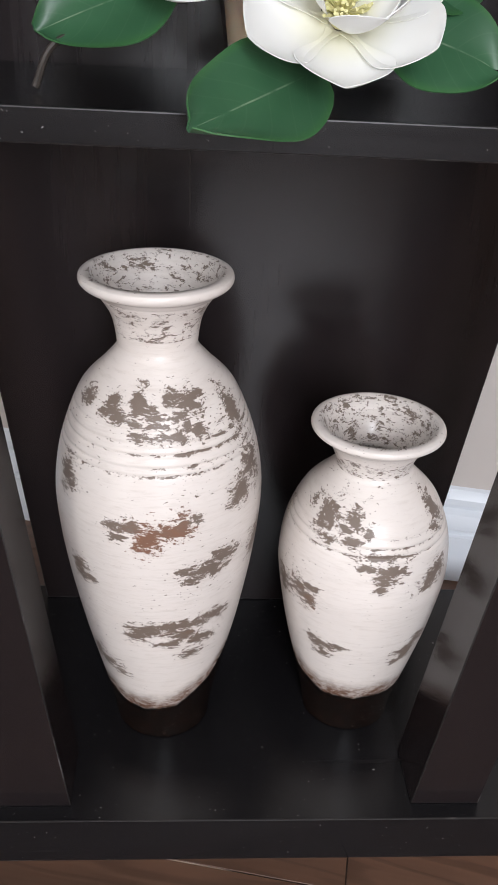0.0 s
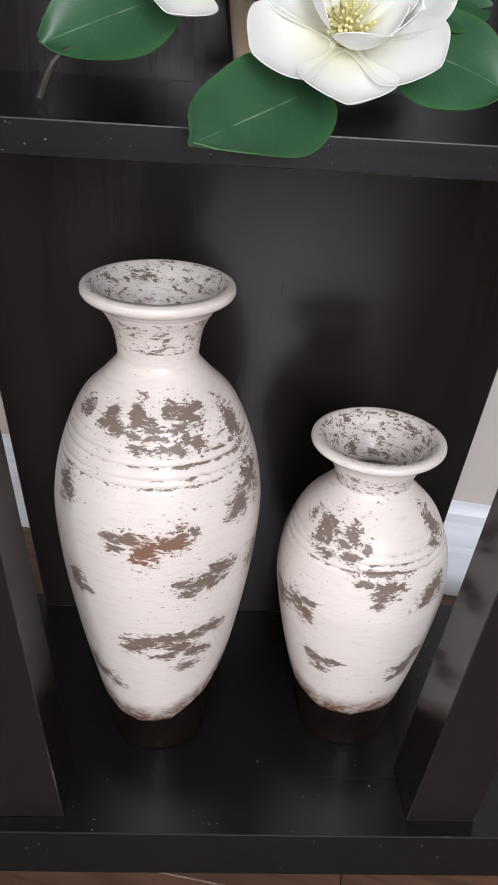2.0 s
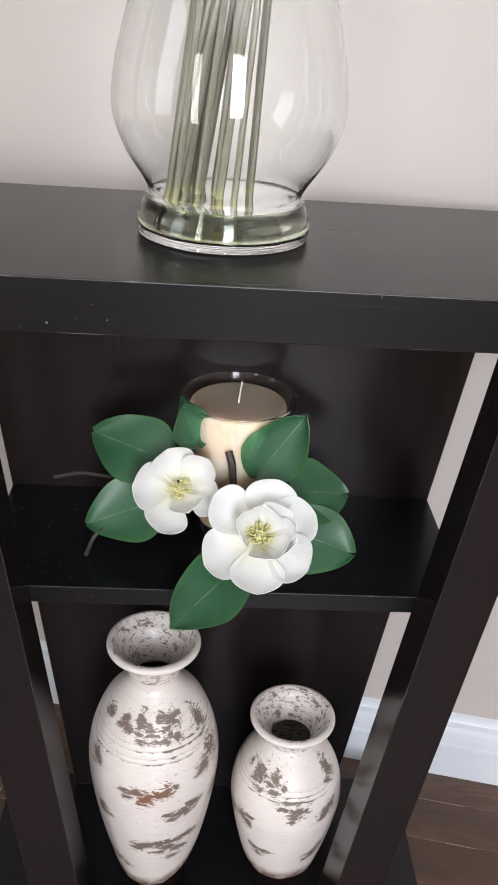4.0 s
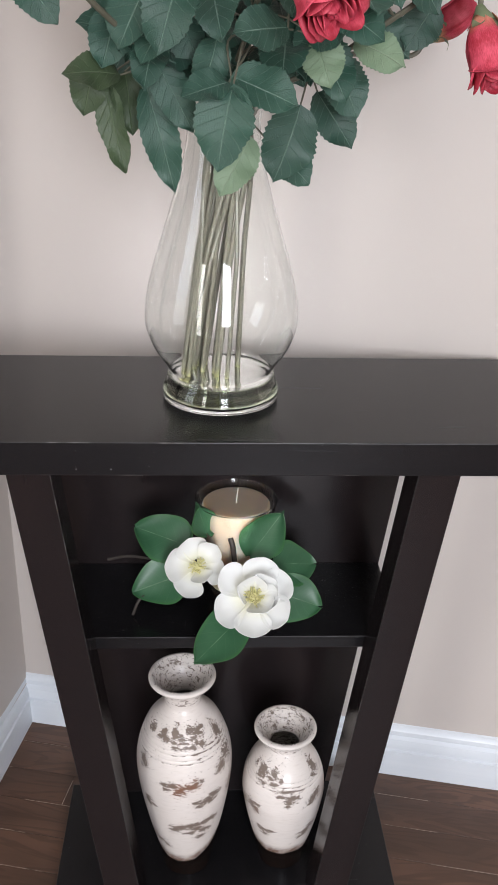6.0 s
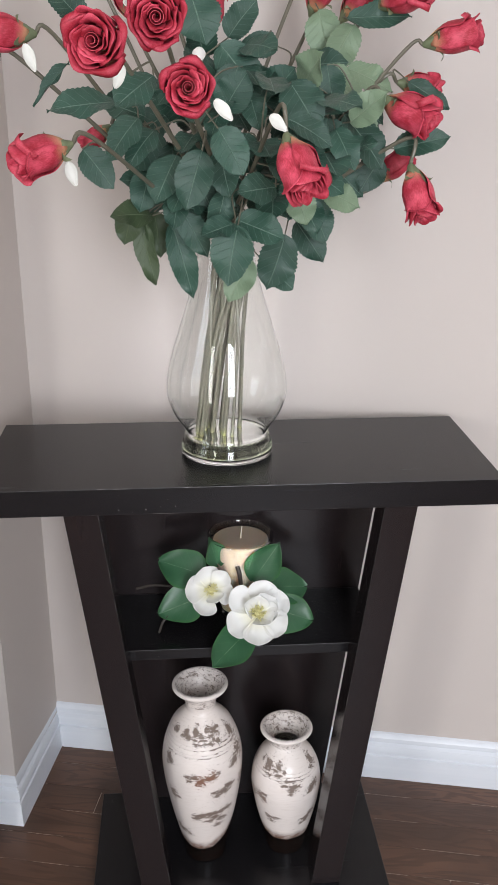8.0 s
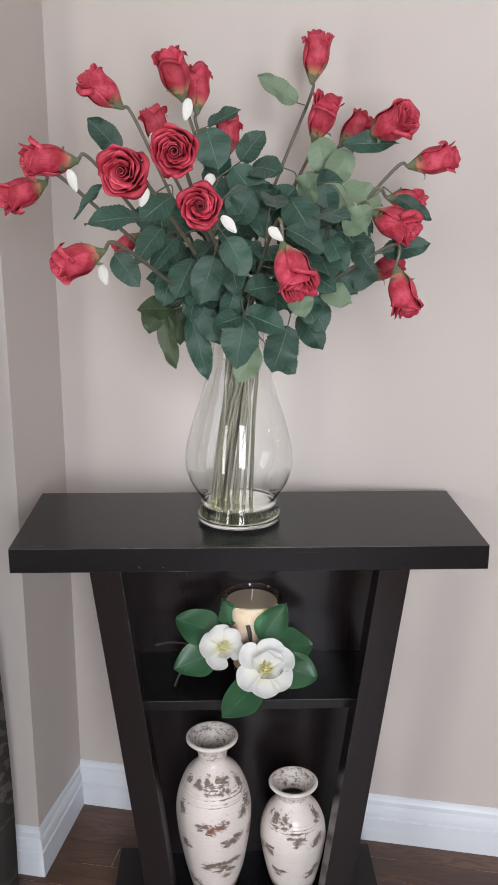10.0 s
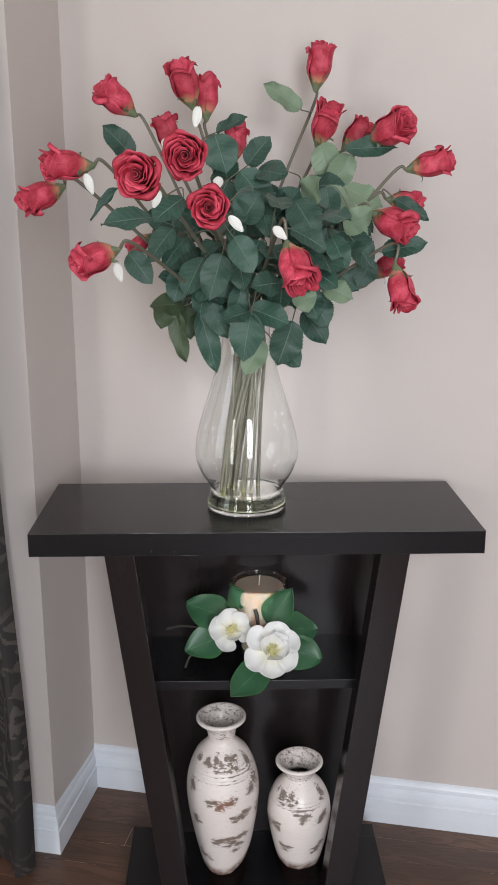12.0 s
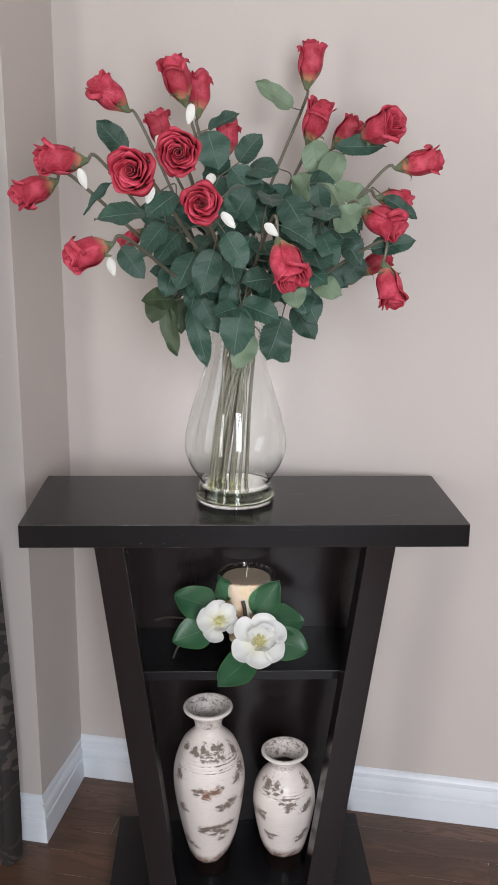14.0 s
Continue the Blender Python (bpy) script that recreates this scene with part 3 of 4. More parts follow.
ceramic_vase((0.0905, -0.0225, BASE + 0.0005),
             [(0.0365, 0.0), (0.0375, 0.012), (0.0405, 0.028), (0.0470, 0.055), (0.0570, 0.100), (0.0635, 0.140), (0.0650, 0.162), (0.0615, 0.190),
              (0.0510, 0.216), (0.0370, 0.232), (0.0292, 0.2405), (0.0285, 0.247), (0.0330, 0.2580), (0.0385, 0.2650), (0.0455, 0.2705), (0.0482, 0.2732), (0.0478, 0.2762), (0.0456, 0.2776)],
             [(0.1965, 0.0011, 0.60), (0.2025, 0.0010, 0.50), (0.2090, 0.0006, 0.34)],
             [(-46, 0.218, 9, 0.010, 0.1), (-50, 0.211, 6, 0.006, 0), (-66, 0.222, 5, 0.005, 0), (-24, 0.220, 7, 0.007, 0), (-28, 0.213, 6, 0.004, 0), (-10, 0.214, 5, 0.004, 0), (-22, 0.206, 9, 0.003, 0), (-40, 0.204, 8, 0.003, 0), (2, 0.1965, 16, 0.003, 0),
              (8, 0.186, 9, 0.006, 0.2), (4, 0.180, 6, 0.005, 0.1), (-8, 0.190, 5, 0.003, 0), (0, 0.172, 4, 0.003, 0),
              (-53, 0.154, 9, 0.009, 0.4), (-46, 0.147, 6, 0.006, 0.5), (-45, 0.160, 6, 0.004, 0.2), (-74, 0.148, 8, 0.010, 0.3), (-35, 0.106, 9, 0.005, 0.2), (-22, 0.109, 8, 0.0025, 0), (-34, 0.096, 6, 0.003, 0), (-44, 0.110, 5, 0.003, 0),
              (34, 0.099, 9, 0.008, 0.1), (44, 0.108, 8, 0.006, 0), (26, 0.090, 5, 0.003, 0), (41, 0.173, 8, 0.007, 0.3), (35, 0.166, 5, 0.003, 0.1), (50, 0.180, 6, 0.006, 0), (60, 0.220, 8, 0.010, 0), (52, 0.210, 6, 0.004, 0),
              (78, 0.14, 10, 0.012, 0.2), (110, 0.19, 14, 0.010, 0), (140, 0.15, 26, 0.014, 0.3), (-120, 0.2, 18, 0.012, 0), (180, 0.1, 22, 0.010, 0.2)],
             short_edge, 0.40, "short cream ceramic vase with peeling distressed glaze and brown foot", -0.5, (0.250, 0.007), size=(0.99, 0.962))


# ---- the candle in its glass ----
def candle():
    at = Vector((0.008, 0.040, SHELF + 0.0005))
    ob = thing("candle", at, "ivory candle in a flared clear glass on the shelf", "candle")
    m = Matrix.Translation(at) @ Matrix.Diagonal((1, 1, 0.928, 1))

    def turned(name, profile, material, label=""):
        bm = lathe(smooth_profile(profile, 4), 64)
        bmesh.ops.transform(bm, matrix=m, verts=bm.verts)
        return part(name, bm, material, ob, label)
    glass = turned("glass", [(0.0, 0.0), (0.030, 0.0), (0.0335, 0.003), (0.036, 0.02), (0.0440, 0.075), (0.0535, 0.135), (0.0578, 0.160), (0.0584, 0.1612), (0.0572, 0.1606), (0.0526, 0.135), (0.0430, 0.075), (0.0348, 0.02), (0.0325, 0.006), (0.0, 0.0055)], JAR, "clear flared glass")
    glass.visible_shadow = False
    turned("wax", [(0.0, 0.0062), (0.0300, 0.0068), (0.0338, 0.020), (0.0405, 0.075), (0.0466, 0.130), (0.0482, 0.1495), (0.0470, 0.1540), (0.0440, 0.1552), (0.034, 0.1548), (0.0, 0.1540)], WAX, "smooth ivory wax")
    part("wick", tube(curve_through([at + Vector((0, 0, 0.138)), at + Vector((0.0005, 0, 0.150)), at + Vector((0.0022, -0.001, 0.1665))], 4), (0.0011, 0.0009), 6), WICK, ob, "white cotton wick")


candle()


# ---- the magnolia spray ----
def broad_leaf(length, width, bend, cup, notch=0.0, seed=0):
    """A smooth oval leaf along +y with its face to +z."""
    rnd = random.Random(seed)
    ph = rnd.uniform(0, 6)

    def surface(s, t):
        half = width / 2 * math.sin(math.pi * min(1, t ** 0.80 * 0.985 + 0.012)) ** 0.66 * (1 - 0.10 * t * t) * (1 + 0.05 * math.sin(8 * t + ph + 2 * s))
        y = length * (t - notch * 0.10 * t ** 6 * (1 - min(1, abs(s) * 1.5)))
        x = s * half
        z = -bend * length * t * t + cup * width * s * s * (0.6 + 0.4 * t) + 0.035 * width * math.sin(7 * t + ph + s * 2) * abs(s)
        return Vector((x, y, z))
    return sheet(10, 16, surface, 0.0008)


def spoon_petal(length, width, arch, cup, seed=0):
    """A broad rounded petal along +y that arches up to +z by so many radians and is hollow across, with a soft rim that turns out."""
    rnd = random.Random(seed)
    ph, skew = rnd.uniform(0, 6), rnd.uniform(-0.10, 0.10)

    def surface(s, t):
        t = math.sin(t * math.pi / 2) ** 0.9
        rise = min(1.0, t / 0.60)
        half = width / 2 * (0.30 + 0.70 * rise * rise * (3 - 2 * rise))
        if t > 0.60:
            half *= math.sqrt(max(0.0, 1 - ((t - 0.60) / 0.40) ** 2.3))
        turn = arch * t
        y, z = length * math.sin(turn) / arch, length * (1 - math.cos(turn)) / arch
        lip = 0.05 * length * max(0.0, t - 0.78) / 0.22
        inward = cup * half * (s * s - 0.25 * s ** 6) + 0.014 * length * math.sin(s * 3 + t * 5 + ph) * min(1.0, half / width * 3) - lip * lip / length * 9
        x = s * half * (1 - 0.16 * cup * s * s) + skew * length * t * t
        return Vector((x, y - inward * 0.30 * math.sin(turn), z + inward * (0.35 + 0.65 * math.cos(turn))))
    return sheet(14, 20, surface, 0.0005)


def magnolia_bloom(parent, centre, axis, size, petals):
    """An open flower. petals: the way each one points (degrees, clockwise from the top as one looks into the flower), length, width,
    opening at the base in degrees, arch in radians and hollow."""
    z = Vector(axis).normalized()
    y = (Vector((0, 0, 1)) - z * z.z).normalized()
    face = Matrix.Translation(centre) @ Matrix((y.cross(z), y, z)).transposed().to_4x4()
    rnd = random.Random(int(size * 1000))
    cone = lathe([(0.0, 0.0), (0.0055, 0.0), (0.0058, 0.006), (0.0042, 0.012), (0.0, 0.0145)], 12)
    heart = hang(new("bloom", shut(cone, "bloom", STAMEN)), parent)
    heart.matrix_basis = face
    tagged(heart, "yellow heart in white petals")
    rod = shut(tube([Vector((0, 0, 0)), Vector((0.0004, 0.006, 0)), Vector((0, 0.0125 * size / 0.05, 0))], (0.0006, 0.0010), 5), "stamen", STAMEN)
    for k in range(64):
        a, lift = k * 2.399, rnd.uniform(0.10, 0.95)
        out = Vector((math.cos(a) * math.sin(lift * 1.15), math.sin(a) * math.sin(lift * 1.15), math.cos(lift * 1.15)))
        stamen = new("stamen", rod)
        stamen.parent = heart
        stamen.matrix_basis = basis(Vector((0, 0, 0.004)) + out * 0.003, out, Vector((0.3, 0.2, 0.9)), (1, rnd.uniform(0.75, 1.3), 1))
    for k, (angle, length, width, opening, arch, cup) in enumerate(petals):
        a, up = radians(90 - angle), radians(opening)
        out = Vector((math.cos(a), math.sin(a), 0))
        petal = new("petal", shut(spoon_petal(length * size, width * size, arch, cup, k), "petal", MAG_PETAL, True, 55))
        petal.parent = heart
        petal.matrix_basis = basis(out * 0.0045 + Vector((0, 0, 0.0012 if opening > 25 else -0.002)), out * math.cos(up) + Vector((0, 0, math.sin(up))), Vector((0, 0, math.cos(up))) - out * math.sin(up))


def magnolia_spray():
    ob = thing("magnolia_spray", (0.0, -0.03, SHELF), "artificial white magnolia spray with glossy green leaves before the candle", "flower")
    magnolia_bloom(ob, Vector((0.030, -0.053, 0.567)), (0.0, -0.74, 0.67), 0.0495, [
        (14, 1.20, 1.10, 10, 0.85, 0.52), (64, 1.22, 1.06, 8, 0.85, 0.50), (122, 1.22, 1.08, 7, 0.85, 0.50), (182, 1.18, 1.14, 4, 0.80, 0.50), (244, 1.26, 1.08, 4, 0.80, 0.50), (306, 1.22, 1.02, 7, 0.80, 0.48),
        (52, 0.98, 0.98, 32, 0.70, 0.75), (150, 0.84, 0.94, 34, 0.70, 0.75), (284, 0.86, 0.78, 42, 0.70, 0.85), (8, 0.80, 0.80, 38, 0.75, 0.75), (104, 0.92, 0.90, 30, 0.70, 0.75)])
    magnolia_bloom(ob, Vector((-0.047, -0.016, 0.594)), (0.06, -0.80, 0.60), 0.0395, [
        (338, 1.14, 1.28, 16, 0.85, 0.55), (42, 1.22, 1.02, 22, 0.90, 0.65), (108, 1.16, 1.04, 16, 0.85, 0.60), (206, 1.26, 1.18, 8, 0.80, 0.50), (276, 1.30, 1.30, 12, 0.85, 0.55), (160, 0.86, 0.90, 30, 0.8, 0.6)])
    leaves = [
        ((-0.055, 0.005, 0.612), (-0.136, 0.030, 0.632), (0.0, -0.8, 0.6), 0.062, 0.10, 0.10, 0.0),
        ((-0.058, -0.012, 0.582), (-0.138, -0.022, 0.556), (0.0, -0.75, 0.65), 0.058, 0.10, 0.10, 0.0),
        ((-0.034, 0.014, 0.630), (-0.049, 0.002, 0.687), (0.30, -0.95, 0.1), 0.034, -0.02, 0.40, 0.0),
        ((0.026, -0.008, 0.606), (0.070, -0.014, 0.680), (0.0, -0.85, 0.5), 0.051, 0.05, 0.22, 0.0),
        ((0.058, -0.020, 0.600), (0.125, 0.002, 0.588), (0.1, -0.7, 0.7), 0.056, 0.12, 0.06, 1.0),
        ((0.058, -0.036, 0.566), (0.126, -0.052, 0.552), (0.1, -0.75, 0.65), 0.062, 0.14, 0.06, 1.0),
        ((0.020, -0.052, 0.542), (-0.050, -0.135, 0.521), (0.05, -0.75, 0.65), 0.057, -0.02, 0.06, 0.0),
    ]
    for k, (a, b, facing, width, bend, cup, notch) in enumerate(leaves):
        a, b = Vector(a), Vector(b)
        bm = broad_leaf((b - a).length, width * 1.17, bend, cup, notch, k)
        leaf = hang(new("leaf", shut(bm, "leaf", MAG_LEAF)), ob)
        leaf.matrix_basis = basis(a, b - a, facing)
    for pts, r in (([(-0.045, 0.012, 0.592), (-0.10, 0.020, 0.583), (-0.145, 0.030, 0.582), (-0.176, 0.034, 0.574)], (0.0017, 0.0024)),
                   ([(-0.060, -0.004, 0.570), (-0.100, -0.012, 0.556), (-0.126, -0.024, 0.546), (-0.137, -0.030, 0.5235)], (0.0018, 0.0022)),
                   ([(-0.050, -0.012, 0.600), (-0.028, -0.010, 0.588), (0.004, -0.026, 0.575), (0.022, -0.046, 0.570)], (0.0032, 0.0032)),
                   ([(0.006, -0.014, 0.592), (0.003, -0.012, 0.620), (-0.001, -0.006, 0.634)], (0.0036, 0.0042)),
                   ([(0.004, -0.026, 0.575), (0.010, -0.020, 0.540), (0.014, -0.010, SHELF + 0.003)], (0.0030, 0.0030))):
        part("twig", tube(curve_through(pts, 6), r, 8), TWIG, ob, "dark bendable twig")


magnolia_spray()

# ---- the glass vase ----
VASE = Vector((-0.0168, 0.012, TOP + 0.0005))


def glass_vase():
    ob = thing("glass_vase", VASE, "clear bellied glass vase with a flared foot on the table", "vase")
    m = Matrix.Translation(VASE)
    outer = [(0.0, 0.0), (0.066, 0.0), (0.0725, 0.003), (0.0745, 0.010), (0.0715, 0.022), (0.0670, 0.031), (0.0655, 0.037), (0.0715, 0.048), (0.0850, 0.068), (0.0945, 0.092), (0.0960, 0.112),
             (0.0925, 0.140), (0.0835, 0.175), (0.0715, 0.213), (0.0600, 0.250), (0.0490, 0.290), (0.0430, 0.325), (0.0440, 0.350), (0.0520, 0.372)]
    inner = [(0.0508, 0.3725), (0.0428, 0.350), (0.0418, 0.325), (0.0478, 0.290), (0.0588, 0.250), (0.0703, 0.213), (0.0823, 0.175), (0.0912, 0.140), (0.0947, 0.112), (0.0932, 0.092), (0.0836, 0.068),
             (0.0708, 0.0495), (0.0640, 0.0385), (0.0652, 0.032), (0.0672, 0.022), (0.0690, 0.012), (0.064, 0.0075), (0.0, 0.007)]
    bm = lathe(smooth_profile(outer, 4) + smooth_profile(inner, 4), 96)
    bmesh.ops.transform(bm, matrix=m, verts=bm.verts)
    glass = part("glass", bm, GLASS, ob, "clear glass", angle=60)
    glass.visible_shadow = False
    fill = [(0.0, 0.0062), (0.0650, 0.0066), (0.0703, 0.0118), (0.0684, 0.022), (0.0672, 0.028), (0.0655, 0.0310), (0.0640, 0.0306), (0.0, 0.0304)]
    bm = lathe(smooth_profile(fill, 4), 96)
    bmesh.ops.transform(bm, matrix=m, verts=bm.verts)
    water = part("water", bm, WATER, ob, "shallow clear water", angle=60)
    water.visible_shadow = False


glass_vase()


# ---- the roses ----
def serrated_leaf(seed):
    """A rose leaf one unit long and one wide, along +y."""
    rnd = random.Random(seed)
    bend, ph, fold = rnd.uniform(0.02, 0.34), rnd.uniform(0, 6), rnd.uniform(0.08, 0.30)

    def surface(s, t):
        half = 0.5 * math.sin(math.pi * min(1.0, t ** 0.86)) ** 0.58 * (1.0 - 0.12 * max(0, t - 0.5)) * min(1.0, 0.35 + (1 - t) * 5)
        if abs(s) > 0.99:
            half *= 1.0 + 0.042 * (1 if int(round(t * 26)) % 2 else -1)
        return Vector((s * half, t, -bend * t * t + fold * abs(s) * half + 0.050 * math.sin(8 * t + ph) * s + 0.035 * math.sin(15 * t + ph) * abs(s)))
    return shut(sheet(6, 26, surface, 0.012), "leaf", LEAF)


LEAVES = {}
for tone, material in (("dark", LEAF), ("pale", LEAF_PALE), ("olive", LEAF_OLIVE)):
    LEAVES[tone] = []
    for k in range(5):
        me = serrated_leaf(k)
        me.materials[0] = material
        LEAVES[tone].append(me)


def rose_meshes(length, radius, flare, layers, seed):
    """The heart and the petals of one kind of bloom, along +z."""
    rnd = random.Random(seed)

    def petal(f, a0, half, lift, out):
        rag, tip = rnd.uniform(0, 6), rnd.uniform(0.02, 0.07)

        def surface(s, t):
            body = 0.42 + 0.58 * math.sin(min(1.0, t / 0.48) * math.pi / 2) - 0.22 * max(0, t - 0.45)
            r = radius * f * body
            curl = out * max(0.0, (t - 0.66) / 0.34) ** 2
            r += radius * flare * curl * (1 + 0.25 * math.sin(rag + 3 * s))
            z = length * lift * (t * (1 - 0.13 * s * s) + tip * max(0, t - 0.5) * (1 - s * s)) - length * 0.10 * curl ** 2 * out
            z += 0.022 * length * math.sin(4 * s + rag) * t
            r += 0.030 * radius * math.sin(6 * s + 5 * t + rag) * t
            a = a0 + s * half * (0.55 + 0.45 * math.sin(min(1.0, t * 1.4) * math.pi / 2)) * (1 - 0.22 * max(0, t - 0.75) * 4)
            r += 0.0018 * s
            return Vector((r * math.cos(a), r * math.sin(a), z))
        return sheet(10, 10, surface, 0.0006)

    def spiral(s, t):
        turn = (s + 1) * 2.2 * math.pi
        r = radius * (0.04 + 0.24 * (s + 1) / 2) * (0.55 + 0.45 * math.sin(t * math.pi / 2)) + radius * 0.075 * max(0, t - 0.6) / 0.4
        return Vector((r * math.cos(turn), r * math.sin(turn), length * (0.10 + 0.80 * t - 0.05 * s * t)))
    heart = shut(sheet(44, 6, spiral, 0.0005), "bloom", ROSE)
    petals = []
    for f, count, half, lift, out in layers:
        start = rnd.uniform(0, 6)
        for k in range(count):
            petals.append(shut(petal(f, start + 2 * math.pi * k / count + rnd.uniform(-0.15, 0.15), half, lift * rnd.uniform(0.97, 1.04), out * rnd.uniform(0.7, 1.25)), "petal", ROSE, True, 179))
    return heart, petals, length


BUD = [(0.36, 3, 1.3, 0.95, 0.45), (0.50, 3, 1.25, 0.97, 0.45), (0.64, 3, 1.2, 0.99, 0.5), (0.80, 3, 1.15, 1.0, 0.65), (0.96, 4, 0.98, 0.97, 1.1)]
OPEN = [(0.34, 3, 1.25, 0.93, 0.75), (0.50, 3, 1.2, 0.96, 0.75), (0.66, 4, 1.0, 0.97, 0.75), (0.84, 4, 1.0, 0.96, 0.8), (1.02, 5, 0.88, 0.90, 1.05)]
KINDS = {"bud": [rose_meshes(0.070, 0.0230, 0.32, BUD, k) for k in (1, 2, 3)], "open": [rose_meshes(0.056, 0.0238, 0.26, OPEN, k) for k in (4, 5, 6)]}


def calyx_mesh(seed):
    """A small green cup with five narrow sepals that bend back."""
    rnd = random.Random(seed)
    bm = lathe(smooth_profile([(0.0, -0.012), (0.0036, -0.0118), (0.0065, -0.006), (0.0105, 0.001), (0.0115, 0.006), (0.0085, 0.005), (0.0, 0.003)], 3), 14)
    for k in range(5):
        a, back = 2 * math.pi * k / 5 + rnd.uniform(-0.2, 0.2), rnd.uniform(-0.4, 0.9)

        def surface(s, t, a=a, back=back):
            half = 0.0072 * (1 - t) ** 0.6
            r = 0.0085 + 0.010 * math.sin(min(t * 1.3, 1) * 1.5) + 0.012 * back * t * t
            z = 0.004 + 0.030 * t - 0.022 * max(0, back) * t * t * 1.6
            return Vector((r * math.cos(a) - s * half * math.sin(a), r * math.sin(a) + s * half * math.cos(a), z))
        strip = sheet(2, 7, surface, 0.0006)
        me = bpy.data.meshes.new("strip")
        strip.to_mesh(me), strip.free()
        bm.from_mesh(me)
        bpy.data.meshes.remove(me)
    return shut(bm, "calyx", SEPAL)


CALYX = [calyx_mesh(k) for k in range(3)]

# middle of each bloom, the way it faces, its size
RIGHT = [
    (0.114, 0.090, 1.634, 0.12, -0.15, 0.98, 1.00),
    (0.119, 0.020, 1.529, 0.26, -0.41, 0.88, 1.00),
    (0.182, 0.080, 1.516, 0.65, 0.00, 0.76, 0.85),
    (0.221, -0.060, 1.512, 0.60, -0.74, 0.31, 1.10),
    (0.286, -0.080, 1.457, 0.92, -0.33, 0.22, 0.95),
    (0.215, -0.150, 1.363, 0.78, -0.51, -0.36, 1.00),
    (0.255, -0.030, 1.396, 0.96, 0.25, -0.14, 0.80),
    (0.226, -0.170, 1.260, 0.20, -0.43, -0.88, 0.95),
    (0.232, 0.000, 1.289, 0.78, 0.00, 0.63, 0.80),
]
CENTRE = [
    (0.045, -0.350, 1.306, 0.27, -0.62, -0.74, 1.00),
    (-0.075, -0.340, 1.386, 0.02, -1.00, 0.05, 1.00),
    (-0.105, -0.350, 1.454, -0.01, -0.99, -0.11, 1.10),
    (-0.035, 0.060, 1.503, 0.08, 0.00, 1.00, 0.85),
]
LEFT = [
    (-0.162, -0.400, 1.427, -0.14, -0.99, -0.04, 1.10),
    (-0.235, -0.340, 1.318, -0.83, -0.47, -0.29, 0.88),
    (-0.294, -0.190, 1.449, -0.90, -0.44, 0.01, 1.00),
    (-0.342, -0.150, 1.404, -0.81, -0.46, -0.36, 0.95),
    (-0.233, -0.040, 1.561, -0.73, -0.32, 0.60, 0.95),
    (-0.122, 0.020, 1.595, -0.31, -0.30, 0.90, 1.05),
    (-0.087, 0.060, 1.579, -0.02, 0.00, 1.00, 0.95),
    (-0.153, 0.030, 1.514, -0.29, 0.00, 0.96, 0.85),
    (-0.200, -0.050, 1.327, -0.79, 0.00, -0.61, 0.60),
]
OPEN_ONES = {10, 11, 13}
STEMS = []


def rose(k, x, y, z, dx, dy, dz, size):
    axis = Vector((dx, dy, dz)).normalized()
    kind = "open" if k in OPEN_ONES else "bud"
    heart, petals, length = KINDS[kind][k % 3]
    foot = Vector((x, y, z)) - axis * length * size * 0.5
    own = random.Random(40 + k)
    around = math.atan2(y - VASE.y, x - VASE.x) + own.uniform(-0.5, 0.5)
    reach = own.uniform(0.010, 0.029)
    aside = own.uniform(-0.018, 0.030)
    spread = max(-0.046 - 0.004 * (k % 2), aside - own.uniform(0.004, 0.078))
    base = VASE + Vector((spread, own.uniform(-0.75, 0.75) * math.sqrt(0.052 ** 2 - spread ** 2), 0.0125 + 0.002 * (k % 3)))
    neck = VASE + Vector((0.004 + aside, reach * math.sin(around), 0.335))
    ob = thing("rose", base, "red cloth rose on a long green stem in the glass vase", "rose", "roses in the glass vase")
    away = Vector((foot.x - neck.x, foot.y - neck.y, 0))
    rise = 0.62 if dz < -0.4 else 0.50
    mid = neck + away * 0.44 + Vector((0, 0, max(0.07, (foot.z - neck.z) * rise)))
    near = foot - axis * 0.034 + (Vector((0, 0, 0.012)) if dz < -0.4 else Vector((0, 0, 0)))
    line = curve_through([base, base.lerp(neck, 0.5), neck, mid, near, foot - axis * 0.009], 7)
    part("stem", tube(line, (own.uniform(0.0028, 0.0040), 0.0026), 8), STEM, ob, "woody green stem")
    turn = Matrix.Rotation(k * 1.3, 4, "Z")
    m = Matrix.Translation(foot) @ axis.to_track_quat("Z", "Y").to_matrix().to_4x4() @ turn @ Matrix.Diagonal((size, size, size, 1))
    bloom = hang(new("bloom", heart), ob)
    bloom.matrix_basis = m
    tagged(bloom, "open red rose bloom" if kind == "open" else "half-open red rosebud")
    for me in petals:
        new("petal", me).parent = bloom
    cup = hang(new("calyx", CALYX[k % 3]), ob)
    cup.matrix_basis = m
    tagged(cup, "green calyx with bent sepals")
    STEMS.append((ob, line))


for k, row in enumerate(RIGHT + CENTRE + LEFT):
    rose(k, *row)


def nearest_stem(p):
    """The rose whose stem, above the vase, passes nearest to p, and that point of it."""
    best = None
    for ob, line in STEMS:
        for q in line[15:-3]:
            d = (q - p).length + 0.6 * max(0, q.z - p.z)
            if best is None or d < best[0]:
                best = (d, ob, q)
    return best[1], best[2]


